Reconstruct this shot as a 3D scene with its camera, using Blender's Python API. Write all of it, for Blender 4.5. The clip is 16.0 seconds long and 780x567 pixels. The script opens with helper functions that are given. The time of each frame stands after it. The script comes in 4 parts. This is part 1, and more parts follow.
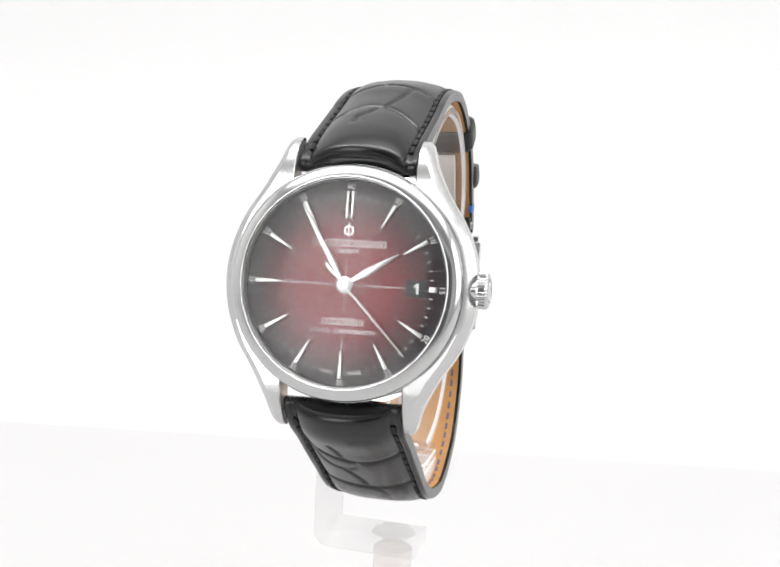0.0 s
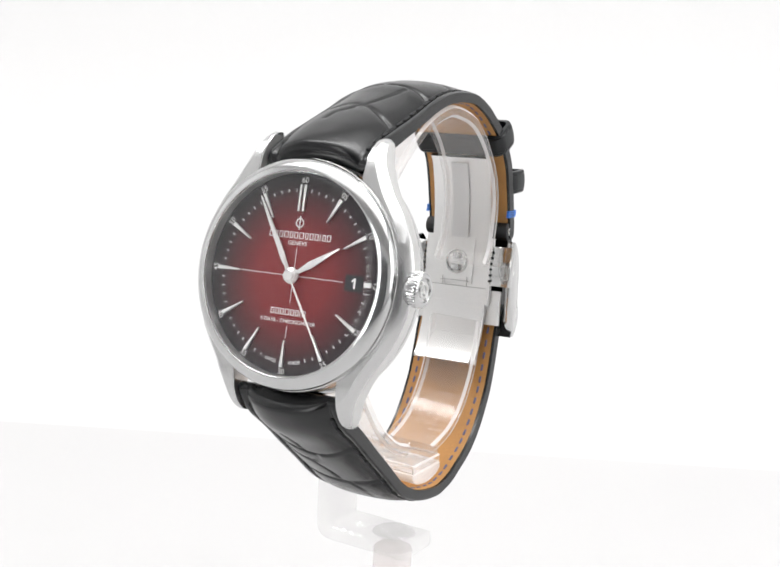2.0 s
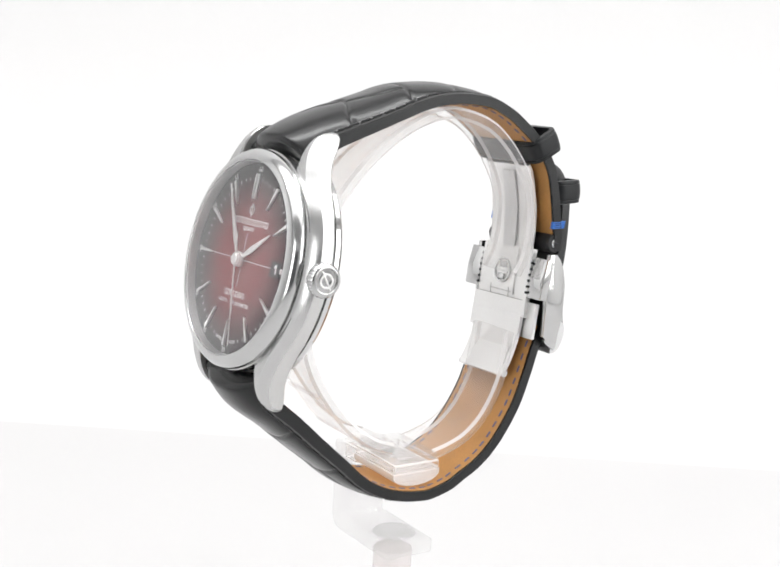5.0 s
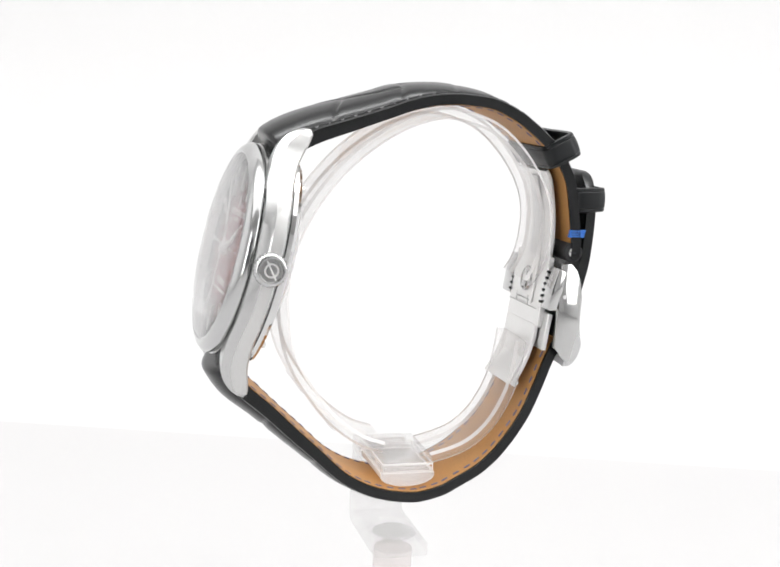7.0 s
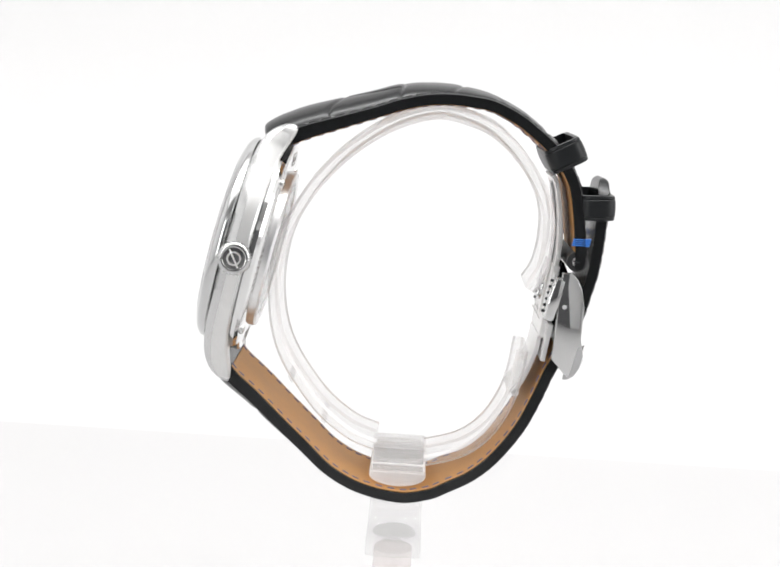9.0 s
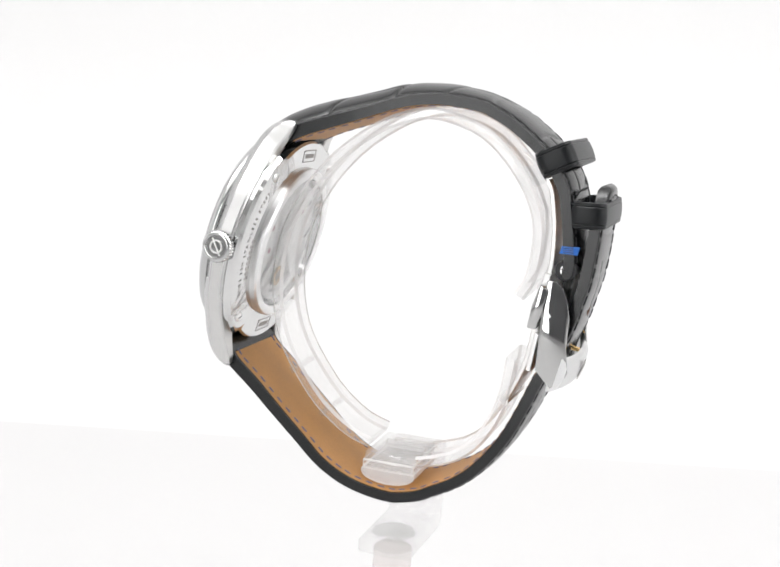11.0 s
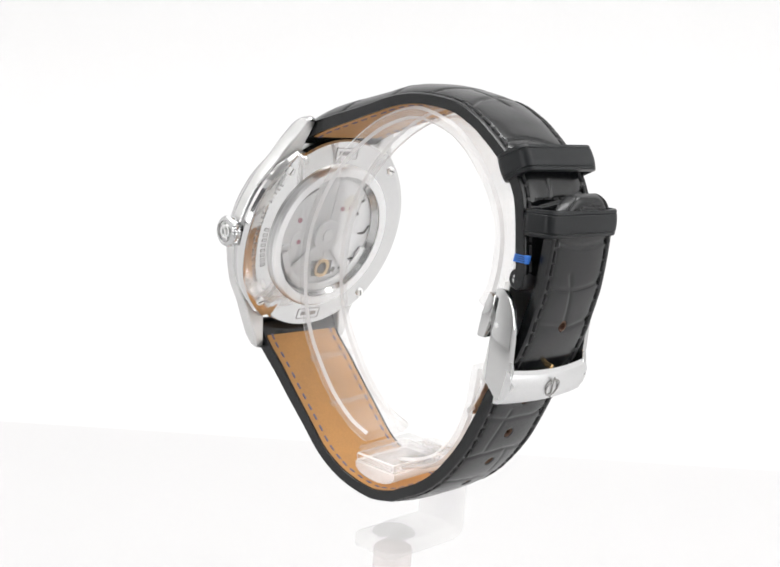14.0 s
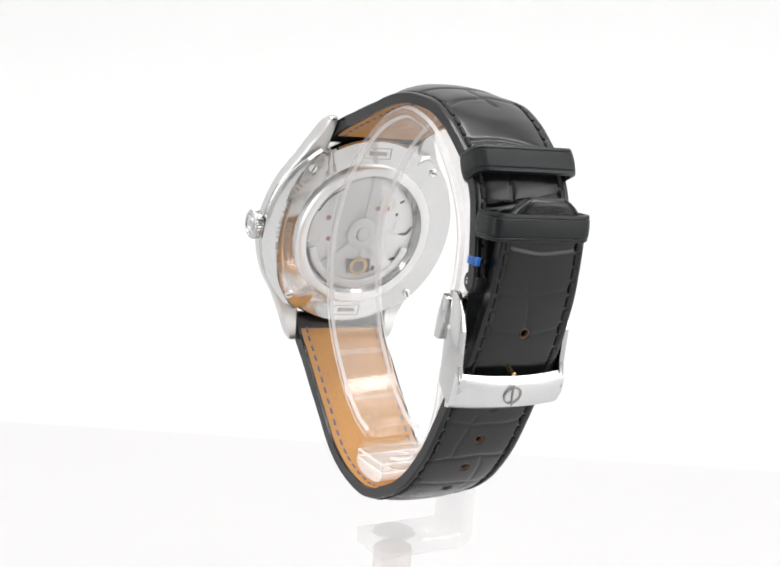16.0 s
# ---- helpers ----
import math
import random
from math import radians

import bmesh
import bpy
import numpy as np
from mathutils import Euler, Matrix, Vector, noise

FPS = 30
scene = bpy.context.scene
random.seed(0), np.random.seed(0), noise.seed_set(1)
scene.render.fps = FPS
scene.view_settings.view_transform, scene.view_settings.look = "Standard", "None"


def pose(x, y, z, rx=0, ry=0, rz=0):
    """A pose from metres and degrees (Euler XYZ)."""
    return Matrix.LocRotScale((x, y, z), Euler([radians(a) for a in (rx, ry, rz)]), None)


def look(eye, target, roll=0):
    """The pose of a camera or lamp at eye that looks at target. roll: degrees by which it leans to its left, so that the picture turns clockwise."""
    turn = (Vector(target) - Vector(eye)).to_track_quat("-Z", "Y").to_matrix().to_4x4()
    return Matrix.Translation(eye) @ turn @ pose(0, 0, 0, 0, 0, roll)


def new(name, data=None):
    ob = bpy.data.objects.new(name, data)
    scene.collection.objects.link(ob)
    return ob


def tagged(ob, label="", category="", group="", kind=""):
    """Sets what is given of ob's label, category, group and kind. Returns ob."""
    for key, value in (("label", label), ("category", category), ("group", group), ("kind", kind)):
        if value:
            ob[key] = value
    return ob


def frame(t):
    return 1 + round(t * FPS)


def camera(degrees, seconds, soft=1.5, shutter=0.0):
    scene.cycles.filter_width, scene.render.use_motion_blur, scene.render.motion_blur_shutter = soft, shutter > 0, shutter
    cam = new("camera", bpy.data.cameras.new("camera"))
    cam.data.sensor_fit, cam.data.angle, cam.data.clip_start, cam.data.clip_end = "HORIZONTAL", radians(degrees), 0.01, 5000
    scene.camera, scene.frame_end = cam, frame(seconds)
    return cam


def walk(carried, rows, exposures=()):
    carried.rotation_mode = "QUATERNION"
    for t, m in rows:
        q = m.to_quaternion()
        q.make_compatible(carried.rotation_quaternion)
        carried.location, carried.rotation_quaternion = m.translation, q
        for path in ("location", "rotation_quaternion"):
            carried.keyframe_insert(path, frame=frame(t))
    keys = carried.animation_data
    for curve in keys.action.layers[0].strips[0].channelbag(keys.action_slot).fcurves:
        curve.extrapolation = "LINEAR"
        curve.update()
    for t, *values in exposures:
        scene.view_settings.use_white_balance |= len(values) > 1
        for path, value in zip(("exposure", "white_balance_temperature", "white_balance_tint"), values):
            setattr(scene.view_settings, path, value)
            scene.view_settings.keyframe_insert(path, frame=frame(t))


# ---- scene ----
# Lens, camera and its stillness: the camera stands on a tripod, the display turns.
EYE, LEAN = (0.0, -0.23933, 0.150), 3.383
cam = camera(32.67, 16.0, soft=1.8)
_yaw, _pitch = radians(0.845), radians(-11.894)
AIM = (EYE[0] - math.sin(_yaw) * math.cos(_pitch), EYE[1] + math.cos(_yaw) * math.cos(_pitch), EYE[2] + math.sin(_pitch))
walk(cam, [(0.0, look(EYE, AIM, LEAN)), (16.0, look(EYE, AIM, LEAN))], exposures=((0.0, 0.0), (16.0, 0.0)))

# ---- light ----
world = bpy.data.worlds.new("studio_world")
scene.world = world
world.use_nodes = True
world.node_tree.nodes["Background"].inputs[0].default_value = (0.9, 0.93, 1.0, 1)
world.node_tree.nodes["Background"].inputs[1].default_value = 0.2


def softbox(name, place, target, width, height, watts, colour=(1, 1, 1)):
    lamp = bpy.data.lights.new(name, "AREA")
    lamp.shape, lamp.size, lamp.size_y, lamp.energy, lamp.color = "RECTANGLE", width, height, watts, colour
    ob = new(name, lamp)
    ob.matrix_world = look(place, target)
    return ob


softbox("softbox_top", (0.0, -0.12, 0.78), (0, -0.119, 0), 1.50, 0.70, 4.8)
# Added fill lamp, itself unseen, that lifts the backdrop to white.
softbox("backdrop_fill", (0.0, -0.02, 0.76), (0, 0.36, 0.26), 1.30, 0.16, 7.4)
softbox("softbox_front_left", (-0.345, -0.60, 0.26), (0, -0.03, 0.10), 0.16, 0.46, 1.05)
softbox("softbox_right", (0.70, -0.30, 0.34), (0, 0, 0.10), 0.50, 0.50, 2.0)


# ---- materials ----
def node_material(name):
    m = bpy.data.materials.new(name)
    m.use_nodes = True
    nt = m.node_tree
    return m, nt, nt.nodes["Principled BSDF"]


def add(nt, kind, **inputs):
    n = nt.nodes.new(kind)
    for k, v in inputs.items():
        n.inputs[k.replace("_", " ")].default_value = v
    return n


def ramp(nt, source, stops):
    r = nt.nodes.new("ShaderNodeValToRGB")
    while len(r.color_ramp.elements) < len(stops):
        r.color_ramp.elements.new(0.5)
    for e, (pos, col) in zip(r.color_ramp.elements, stops):
        e.position, e.color = pos, (*col, 1)
    nt.links.new(source, r.inputs[0])
    return r


def surface(name, colour, rough, metal=0.0, vary=0.12, grain=900.0, bump=0.1, depth=0.00005, stretch=(1, 1, 1), coarse=120.0, coat=0.0, spec=0.5):
    """A surface with variation at two scales, in the thing's own space."""
    m, nt, b = node_material(name)
    tc, mp = nt.nodes.new("ShaderNodeTexCoord"), nt.nodes.new("ShaderNodeMapping")
    mp.inputs["Scale"].default_value = stretch
    nt.links.new(tc.outputs["Object"], mp.inputs["Vector"])
    fine, big = add(nt, "ShaderNodeTexNoise", Scale=grain, Detail=4.0), add(nt, "ShaderNodeTexNoise", Scale=coarse, Detail=3.0)
    for n in (fine, big):
        nt.links.new(mp.outputs[0], n.inputs["Vector"])
    mix = add(nt, "ShaderNodeMath")
    mix.operation = "MULTIPLY_ADD"
    mix.inputs[1].default_value = 0.5
    half = add(nt, "ShaderNodeMath")
    half.operation = "MULTIPLY"
    half.inputs[1].default_value = 0.5
    nt.links.new(big.outputs[0], half.inputs[0])
    nt.links.new(fine.outputs[0], mix.inputs[0])
    nt.links.new(half.outputs[0], mix.inputs[2])
    r = ramp(nt, mix.outputs[0], [(0.3, [c * (1 - vary) for c in colour]), (0.7, [min(1, c * (1 + vary)) for c in colour])])
    nt.links.new(r.outputs[0], b.inputs["Base Color"])
    rr = add(nt, "ShaderNodeMapRange")
    rr.inputs["To Min"].default_value, rr.inputs["To Max"].default_value = rough * 0.8, min(1, rough * 1.2)
    nt.links.new(mix.outputs[0], rr.inputs[0])
    nt.links.new(rr.outputs[0], b.inputs["Roughness"])
    if bump:
        bp = add(nt, "ShaderNodeBump", Strength=bump, Distance=depth)
        nt.links.new(fine.outputs[0], bp.inputs["Height"])
        nt.links.new(bp.outputs[0], b.inputs["Normal"])
    b.inputs["Metallic"].default_value = metal
    b.inputs["Coat Weight"].default_value = coat
    b.inputs["Specular IOR Level"].default_value = spec
    return m


STEEL = surface("polished_steel", (0.57, 0.57, 0.565), 0.07, 1.0, vary=0.03, bump=0.02)
BRUSHED = surface("brushed_steel", (0.66, 0.658, 0.65), 0.40, 1.0, vary=0.04, grain=2600, bump=0.012, depth=0.00002, stretch=(1, 1, 0.05))
MARKER = surface("bright_marker_steel", (0.88, 0.88, 0.87), 0.30, 1.0, vary=0.03, bump=0)
SHOULDER = surface("soft_polished_steel", (0.58, 0.58, 0.577), 0.26, 1.0, vary=0.03, bump=0.01)
BEZEL = surface("polished_bezel_steel", (0.57, 0.572, 0.57), 0.14, 1.0, vary=0.03, bump=0)
CASEBACK = surface("mirror_caseback_steel", (0.70, 0.70, 0.695), 0.07, 1.0, vary=0.03, bump=0.01)
RING = surface("satin_glass_ring_steel", (0.82, 0.82, 0.82), 0.32, 0.85, vary=0.03, grain=2600, bump=0.01)
PALE_PLATE = surface("pale_grained_rhodium", (0.80, 0.80, 0.80), 0.46, 0.55, vary=0.05, grain=3200, bump=0.04, depth=0.00002)
DARK_GAP = surface("dark_movement_gap", (0.07, 0.065, 0.06), 0.6, vary=0.2, bump=0)
CLASP = surface("satin_clasp_steel", (0.82, 0.815, 0.805), 0.36, 1.0, vary=0.04, grain=3000, bump=0.04, depth=0.00002)
SATIN = surface("satin_steel", (0.70, 0.70, 0.70), 0.34, 1.0, vary=0.05, grain=3000, bump=0.05, depth=0.00002)
LEATHER = surface("black_alligator_leather", (0.0045, 0.005, 0.0055), 0.24, vary=0.1, grain=2600, bump=0.05, depth=0.00002, coarse=90, spec=0.45)
LEATHER_EDGE = surface("black_edge_paint", (0.010, 0.010, 0.011), 0.5, vary=0.2, grain=1500, bump=0.2)
CALF = surface("black_smooth_calf", (0.007, 0.008, 0.009), 0.36, vary=0.2, grain=3000, bump=0.3, spec=0.32)
LINING = surface("tan_leather_lining", (0.42, 0.208, 0.062), 0.6, vary=0.14, grain=2600, bump=0.3, coarse=180)
THREAD = surface("black_thread", (0.005, 0.005, 0.006), 0.7, vary=0.3, grain=4000, bump=0.3)
THREAD_BLUE = surface("blue_thread", (0.02, 0.15, 0.55), 0.55, vary=0.2, grain=4000, bump=0.3)
THREAD_GREY = surface("slate_thread", (0.10, 0.10, 0.18), 0.6, vary=0.2, grain=4000, bump=0.3)
PRINT = surface("white_print", (0.86, 0.855, 0.85), 0.5, vary=0.04, bump=0)
BLACK_PLATE = surface("black_date_disc", (0.008, 0.010, 0.013), 0.4, vary=0.1, bump=0)
HOLE_BROWN = surface("raw_leather_hole", (0.10, 0.05, 0.03), 0.8, vary=0.3)
ENGRAVED = surface("dark_engraving", (0.33, 0.32, 0.31), 0.5, 0.6, vary=0.1)
RUBY = surface("ruby_jewel", (0.45, 0.22, 0.26), 0.15, vary=0.1, bump=0)
PALE_GILT = surface("pale_gilt_wheel", (0.72, 0.69, 0.63), 0.3, 1.0, vary=0.06)
BRASS = surface("gilt_brass", (0.70, 0.48, 0.22), 0.25, 1.0, vary=0.08)
WHITE_WALL = surface("white_studio_card", (0.66, 0.655, 0.652), 0.7, vary=0.01, grain=300, bump=0.02, coarse=5)
TABLE = surface("white_table_card", (0.478, 0.474, 0.475), 0.75, vary=0.01, grain=300, bump=0.02, coarse=5)
DARK_WALL = surface("dark_studio_end", (0.14, 0.14, 0.145), 0.8, vary=0.05, grain=60, bump=0.02, coarse=3)
BACKDROP = surface("white_backdrop_paper", (0.518, 0.515, 0.515), 0.75, vary=0.01, grain=300, bump=0.02, coarse=5)
TENT_WALL = surface("white_tent_wall", (0.86, 0.86, 0.86), 0.8, vary=0.03, grain=60, bump=0.02, coarse=3)


def dial_material():
    m, nt, b = node_material("smoked_red_dial")
    tc = nt.nodes.new("ShaderNodeTexCoord")
    sub = add(nt, "ShaderNodeVectorMath")
    sub.operation = "DISTANCE"
    sub.inputs[1].default_value = DIAL_CENTRE
    nt.links.new(tc.outputs["Object"], sub.inputs[0])
    scale = add(nt, "ShaderNodeMath")
    scale.operation = "MULTIPLY"
    scale.inputs[1].default_value = 1 / 0.017
    nt.links.new(sub.outputs["Value"], scale.inputs[0])
    r = ramp(nt, scale.outputs[0], [(0.0, (0.22, 0.013, 0.017)), (0.42, (0.19, 0.011, 0.015)), (0.64, (0.095, 0.009, 0.013)), (0.84, (0.022, 0.008, 0.011)), (0.97, (0.010, 0.009, 0.011))])
    nt.links.new(r.outputs[0], b.inputs["Base Color"])
    b.inputs["Roughness"].default_value = 0.5
    b.inputs["Metallic"].default_value = 0.15
    return m


def pane_material(name, straight, grazing, power, tint=(1, 1, 1)):
    """A thin clear pane: see-through, with gloss that grows towards grazing sight."""
    m = bpy.data.materials.new(name)
    m.use_nodes = True
    nt = m.node_tree
    nt.nodes.clear()
    out, mix = nt.nodes.new("ShaderNodeOutputMaterial"), nt.nodes.new("ShaderNodeMixShader")
    tr, gl, lw = nt.nodes.new("ShaderNodeBsdfTransparent"), nt.nodes.new("ShaderNodeBsdfGlossy"), nt.nodes.new("ShaderNodeLayerWeight")
    tr.inputs[0].default_value = (*tint, 1)
    gl.inputs["Roughness"].default_value = 0.07
    lw.inputs["Blend"].default_value = 0.5
    pw, ma = nt.nodes.new("ShaderNodeMath"), nt.nodes.new("ShaderNodeMath")
    pw.operation, ma.operation = "POWER", "MULTIPLY_ADD"
    pw.inputs[1].default_value = power
    ma.inputs[1].default_value, ma.inputs[2].default_value = grazing, straight
    nt.links.new(lw.outputs["Facing"], pw.inputs[0])
    nt.links.new(pw.outputs[0], ma.inputs[0])
    nt.links.new(ma.outputs[0], mix.inputs[0])
    nt.links.new(tr.outputs[0], mix.inputs[1])
    nt.links.new(gl.outputs[0], mix.inputs[2])
    nt.links.new(mix.outputs[0], out.inputs[0])
    return m


def acrylic_material(name, straight, tint, haze):
    """Clear plastic: see-through with gloss by Fresnel and a little milky haze."""
    m = pane_material(name, straight, 0.34, 3.0, tint)
    nt = m.node_tree
    first = next(n for n in nt.nodes if n.type == "MIX_SHADER")
    out = next(n for n in nt.nodes if n.type == "OUTPUT_MATERIAL")
    gl = next(n for n in nt.nodes if n.type == "BSDF_GLOSSY")
    gl.inputs["Roughness"].default_value = 0.06
    milk, mix, noise_tex, rng = nt.nodes.new("ShaderNodeBsdfDiffuse"), nt.nodes.new("ShaderNodeMixShader"), add(nt, "ShaderNodeTexNoise", Scale=220.0), nt.nodes.new("ShaderNodeMapRange")
    milk.inputs[0].default_value = (0.84, 0.825, 0.82, 1)
    rng.inputs["To Min"].default_value, rng.inputs["To Max"].default_value = haze * 0.6, haze * 1.4
    nt.links.new(noise_tex.outputs[0], rng.inputs[0])
    nt.links.new(rng.outputs[0], mix.inputs[0])
    nt.links.new(first.outputs[0], mix.inputs[1])
    nt.links.new(milk.outputs[0], mix.inputs[2])
    nt.links.new(mix.outputs[0], out.inputs[0])
    return m


# ---- frames of reference, in metres ----
# The case: origin in the middle of the dial, x to three o'clock, y into the watch, z to twelve.
MM = 0.001
WATCH_BASE = 0.0625
CASE = pose(-0.00298, -0.03306, 0.10559 - WATCH_BASE) @ Matrix.Rotation(radians(-12.68), 4, "X") @ Matrix.Rotation(radians(-2.7), 4, "Y")
SHELL = CASE @ pose(0, 0.0006, 0.0003)
DIAL_CENTRE = tuple(CASE.translation)
DIAL = dial_material()
ACRYLIC = acrylic_material("clear_acrylic", 0.04, (0.985, 0.982, 0.98), 0.055)
MILKY = acrylic_material("thick_milky_acrylic", 0.06, (0.988, 0.985, 0.984), 0.24)
# Milkier mix for chamfers: the bright edge lines of clear plastic, put into colour.
EDGE_SHEEN = acrylic_material("acrylic_edge_sheen", 0.06, (0.97, 0.965, 0.96), 0.62)
FOOT_CLEAR = acrylic_material("clear_foot_acrylic", 0.03, (0.995, 0.994, 0.993), 0.14)
FROSTED = acrylic_material("frosted_acrylic", 0.03, (0.975, 0.945, 0.935), 0.3)
CRYSTAL = pane_material("sapphire_crystal", 0.02, 0.98, 3.0)
BACK_CRYSTAL = pane_material("sapphire_back", 0.09, 0.7, 4.0)
TURN = [(0.0, -12.65), (1.0, -21.12), (2.0, -29.63), (3.0, -38.13), (4.0, -46.6), (5.25, -57.25), (6.5, -68.03), (7.5, -76.82), (8.5, -85.67), (9.2, -91.9), (10.25, -101.2), (11.5, -112.22), (12.5, -120.86),
        (13.5, -129.42), (14.5, -137.96), (15.25, -144.36), (16.0, -150.79)]


# ---- mesh helpers, all in millimetres ----
def part(name, bm, material, parent, label="", frame_matrix=CASE, sharp=35):
    """Link a bmesh as one mesh object under a thing or part."""
    bm.transform(frame_matrix @ Matrix.Scale(MM, 4))
    bmesh.ops.recalc_face_normals(bm, faces=bm.faces)
    me = bpy.data.meshes.new(name)
    bm.to_mesh(me)
    bm.free()
    me.materials.append(material)
    me.shade_smooth()
    me.set_sharp_from_angle(angle=radians(sharp))
    ob = new(name, me)
    ob.parent = parent
    return tagged(ob, label)


def twin(ob, m, parent=None):
    """Another piece on the same mesh, set by m (in millimetres of the case frame)."""
    o = new(ob.name.split(".")[0], ob.data)
    o.parent = parent or ob.parent
    o.matrix_basis = m
    return o


def box(x0, x1, y0, y1, z0, z1, bevel=0.15, segments=2):
    bm = bmesh.new()
    bmesh.ops.create_cube(bm, size=1)
    bm.transform(pose((x0 + x1) / 2, (y0 + y1) / 2, (z0 + z1) / 2) @ Matrix.Diagonal((x1 - x0, y1 - y0, z1 - z0, 1)))
    if bevel:
        bmesh.ops.bevel(bm, geom=list(bm.edges), offset=bevel, segments=segments, affect="EDGES", profile=0.5)
    return bm


def prism(poly, a, b, axis="x", bevel=0.0, segments=2):
    """A polygon pushed from a to b: (y, z) along x, or (x, z) along y."""
    bm = bmesh.new()
    place = {"x": lambda p, d: (d, p[0], p[1]), "y": lambda p, d: (p[0], d, p[1])}[axis]
    lo, hi = [bm.verts.new(place(p, a)) for p in poly], [bm.verts.new(place(p, b)) for p in poly]
    n = len(poly)
    bm.faces.new(lo), bm.faces.new(hi[::-1])
    for i in range(n):
        bm.faces.new((lo[i], hi[i], hi[(i + 1) % n], lo[(i + 1) % n]))
    bmesh.ops.recalc_face_normals(bm, faces=bm.faces)
    if bevel:
        bmesh.ops.bevel(bm, geom=list(bm.edges), offset=bevel, segments=segments, affect="EDGES", profile=0.5, clamp_overlap=True)
    return bm


def lathe(profile, n=96, closed=True, about="y", centre=(0, 0, 0)):
    """A closed outline of (radius, height) turned about the y, x or z axis."""
    bm = bmesh.new()
    rings = []
    for r, h in profile:
        ring = []
        for i in range(n):
            a = 2 * math.pi * i / n
            c, s = r * math.cos(a), r * math.sin(a)
            v = {"y": (c, h, s), "x": (h, c, s), "z": (c, s, h)}[about]
            ring.append(bm.verts.new((v[0] + centre[0], v[1] + centre[1], v[2] + centre[2])))
        rings.append(ring)
    m = len(rings)
    for j in range(m if closed else m - 1):
        a, b = rings[j], rings[(j + 1) % m]
        for i in range(n):
            bm.faces.new((a[i], a[(i + 1) % n], b[(i + 1) % n], b[i]))
    if not closed:
        for ring in (rings[0], rings[-1]):
            bm.faces.new(ring)
    return bm


def spline(points, step):
    """Even steps along a smooth line through the points: places and unit ways."""
    p = np.array(points, float)
    ext = np.vstack([2 * p[0] - p[1], p, 2 * p[-1] - p[-2]])
    fine = []
    for i in range(1, len(ext) - 2):
        t = np.linspace(0, 1, 24, endpoint=False)[:, None]
        a, b, c, d = ext[i - 1], ext[i], ext[i + 1], ext[i + 2]
        fine.append(0.5 * (2 * b + (c - a) * t + (2 * a - 5 * b + 4 * c - d) * t * t + (3 * b - a - 3 * c + d) * t ** 3))
    fine = np.vstack(fine + [p[-1:]])
    k = max(3, int(len(fine) / len(p) * 0.4) | 1)
    pad = np.vstack([np.repeat(fine[:1], k // 2, 0), fine, np.repeat(fine[-1:], k // 2, 0)])
    fine[1:-1] = np.stack([np.convolve(pad[:, j], np.ones(k) / k, "valid") for j in range(p.shape[1])], 1)[1:-1]
    length = np.concatenate([[0], np.cumsum(np.linalg.norm(np.diff(fine, axis=0), axis=1))])
    s = np.linspace(0, length[-1], max(3, int(round(length[-1] / step)) + 1))
    q = np.stack([np.interp(s, length, fine[:, j]) for j in range(p.shape[1])], 1)
    w = np.gradient(q, axis=0)
    return s, q, w / np.linalg.norm(w, axis=1)[:, None]


def band(points, inward, x0, x1, step=1.0, bevel=0.0, side=1):
    """A flat bar bent along (y, z) points, of that thickness to one side."""
    s, q, w = spline(points, step)
    nrm = np.stack([-w[:, 1], w[:, 0]], 1) * side
    bm = bmesh.new()
    rows = []
    b = bevel
    for c, n in zip(q, nrm):
        ring = []
        for x, d in ((x0 + b, 0), (x1 - b, 0), (x1, b), (x1, inward - b), (x1 - b, inward), (x0 + b, inward), (x0, inward - b), (x0, b)) if b else ((x0, 0), (x1, 0), (x1, inward), (x0, inward)):
            ring.append(bm.verts.new((x, c[0] - n[0] * d, c[1] - n[1] * d)))
        rows.append(ring)
    k = len(rows[0])
    for a, c in zip(rows, rows[1:]):
        for i in range(k):
            bm.faces.new((a[i], a[(i + 1) % k], c[(i + 1) % k], c[i]))
    bm.faces.new(rows[0]), bm.faces.new(rows[-1])
    return bm


def lettering(text, size, m, depth=0.03, wide=1.0):
    """Words in the built-in font as a bmesh, upright in the case frame, set by m (millimetres)."""
    cu = bpy.data.curves.new("words", "FONT")
    cu.body, cu.size, cu.align_x, cu.align_y, cu.extrude, cu.resolution_u = text, size, "CENTER", "CENTER", depth, 3
    ob = new("words", cu)
    me = bpy.data.meshes.new_from_object(ob.evaluated_get(bpy.context.evaluated_depsgraph_get()))
    bm = bmesh.new()
    bm.from_mesh(me)
    bpy.data.objects.remove(ob), bpy.data.curves.remove(cu), bpy.data.meshes.remove(me)
    bm.transform(m @ Matrix.Rotation(radians(90), 4, "X") @ Matrix.Diagonal((wide, 1, 1, 1)))
    return bm


def joined(*bms):
    """Several pieces of one part in one bmesh."""
    out = bms[0]
    for b in bms[1:]:
        me = bpy.data.meshes.new("join")
        b.to_mesh(me)
        b.free()
        out.from_mesh(me)
        bpy.data.meshes.remove(me)
    return out


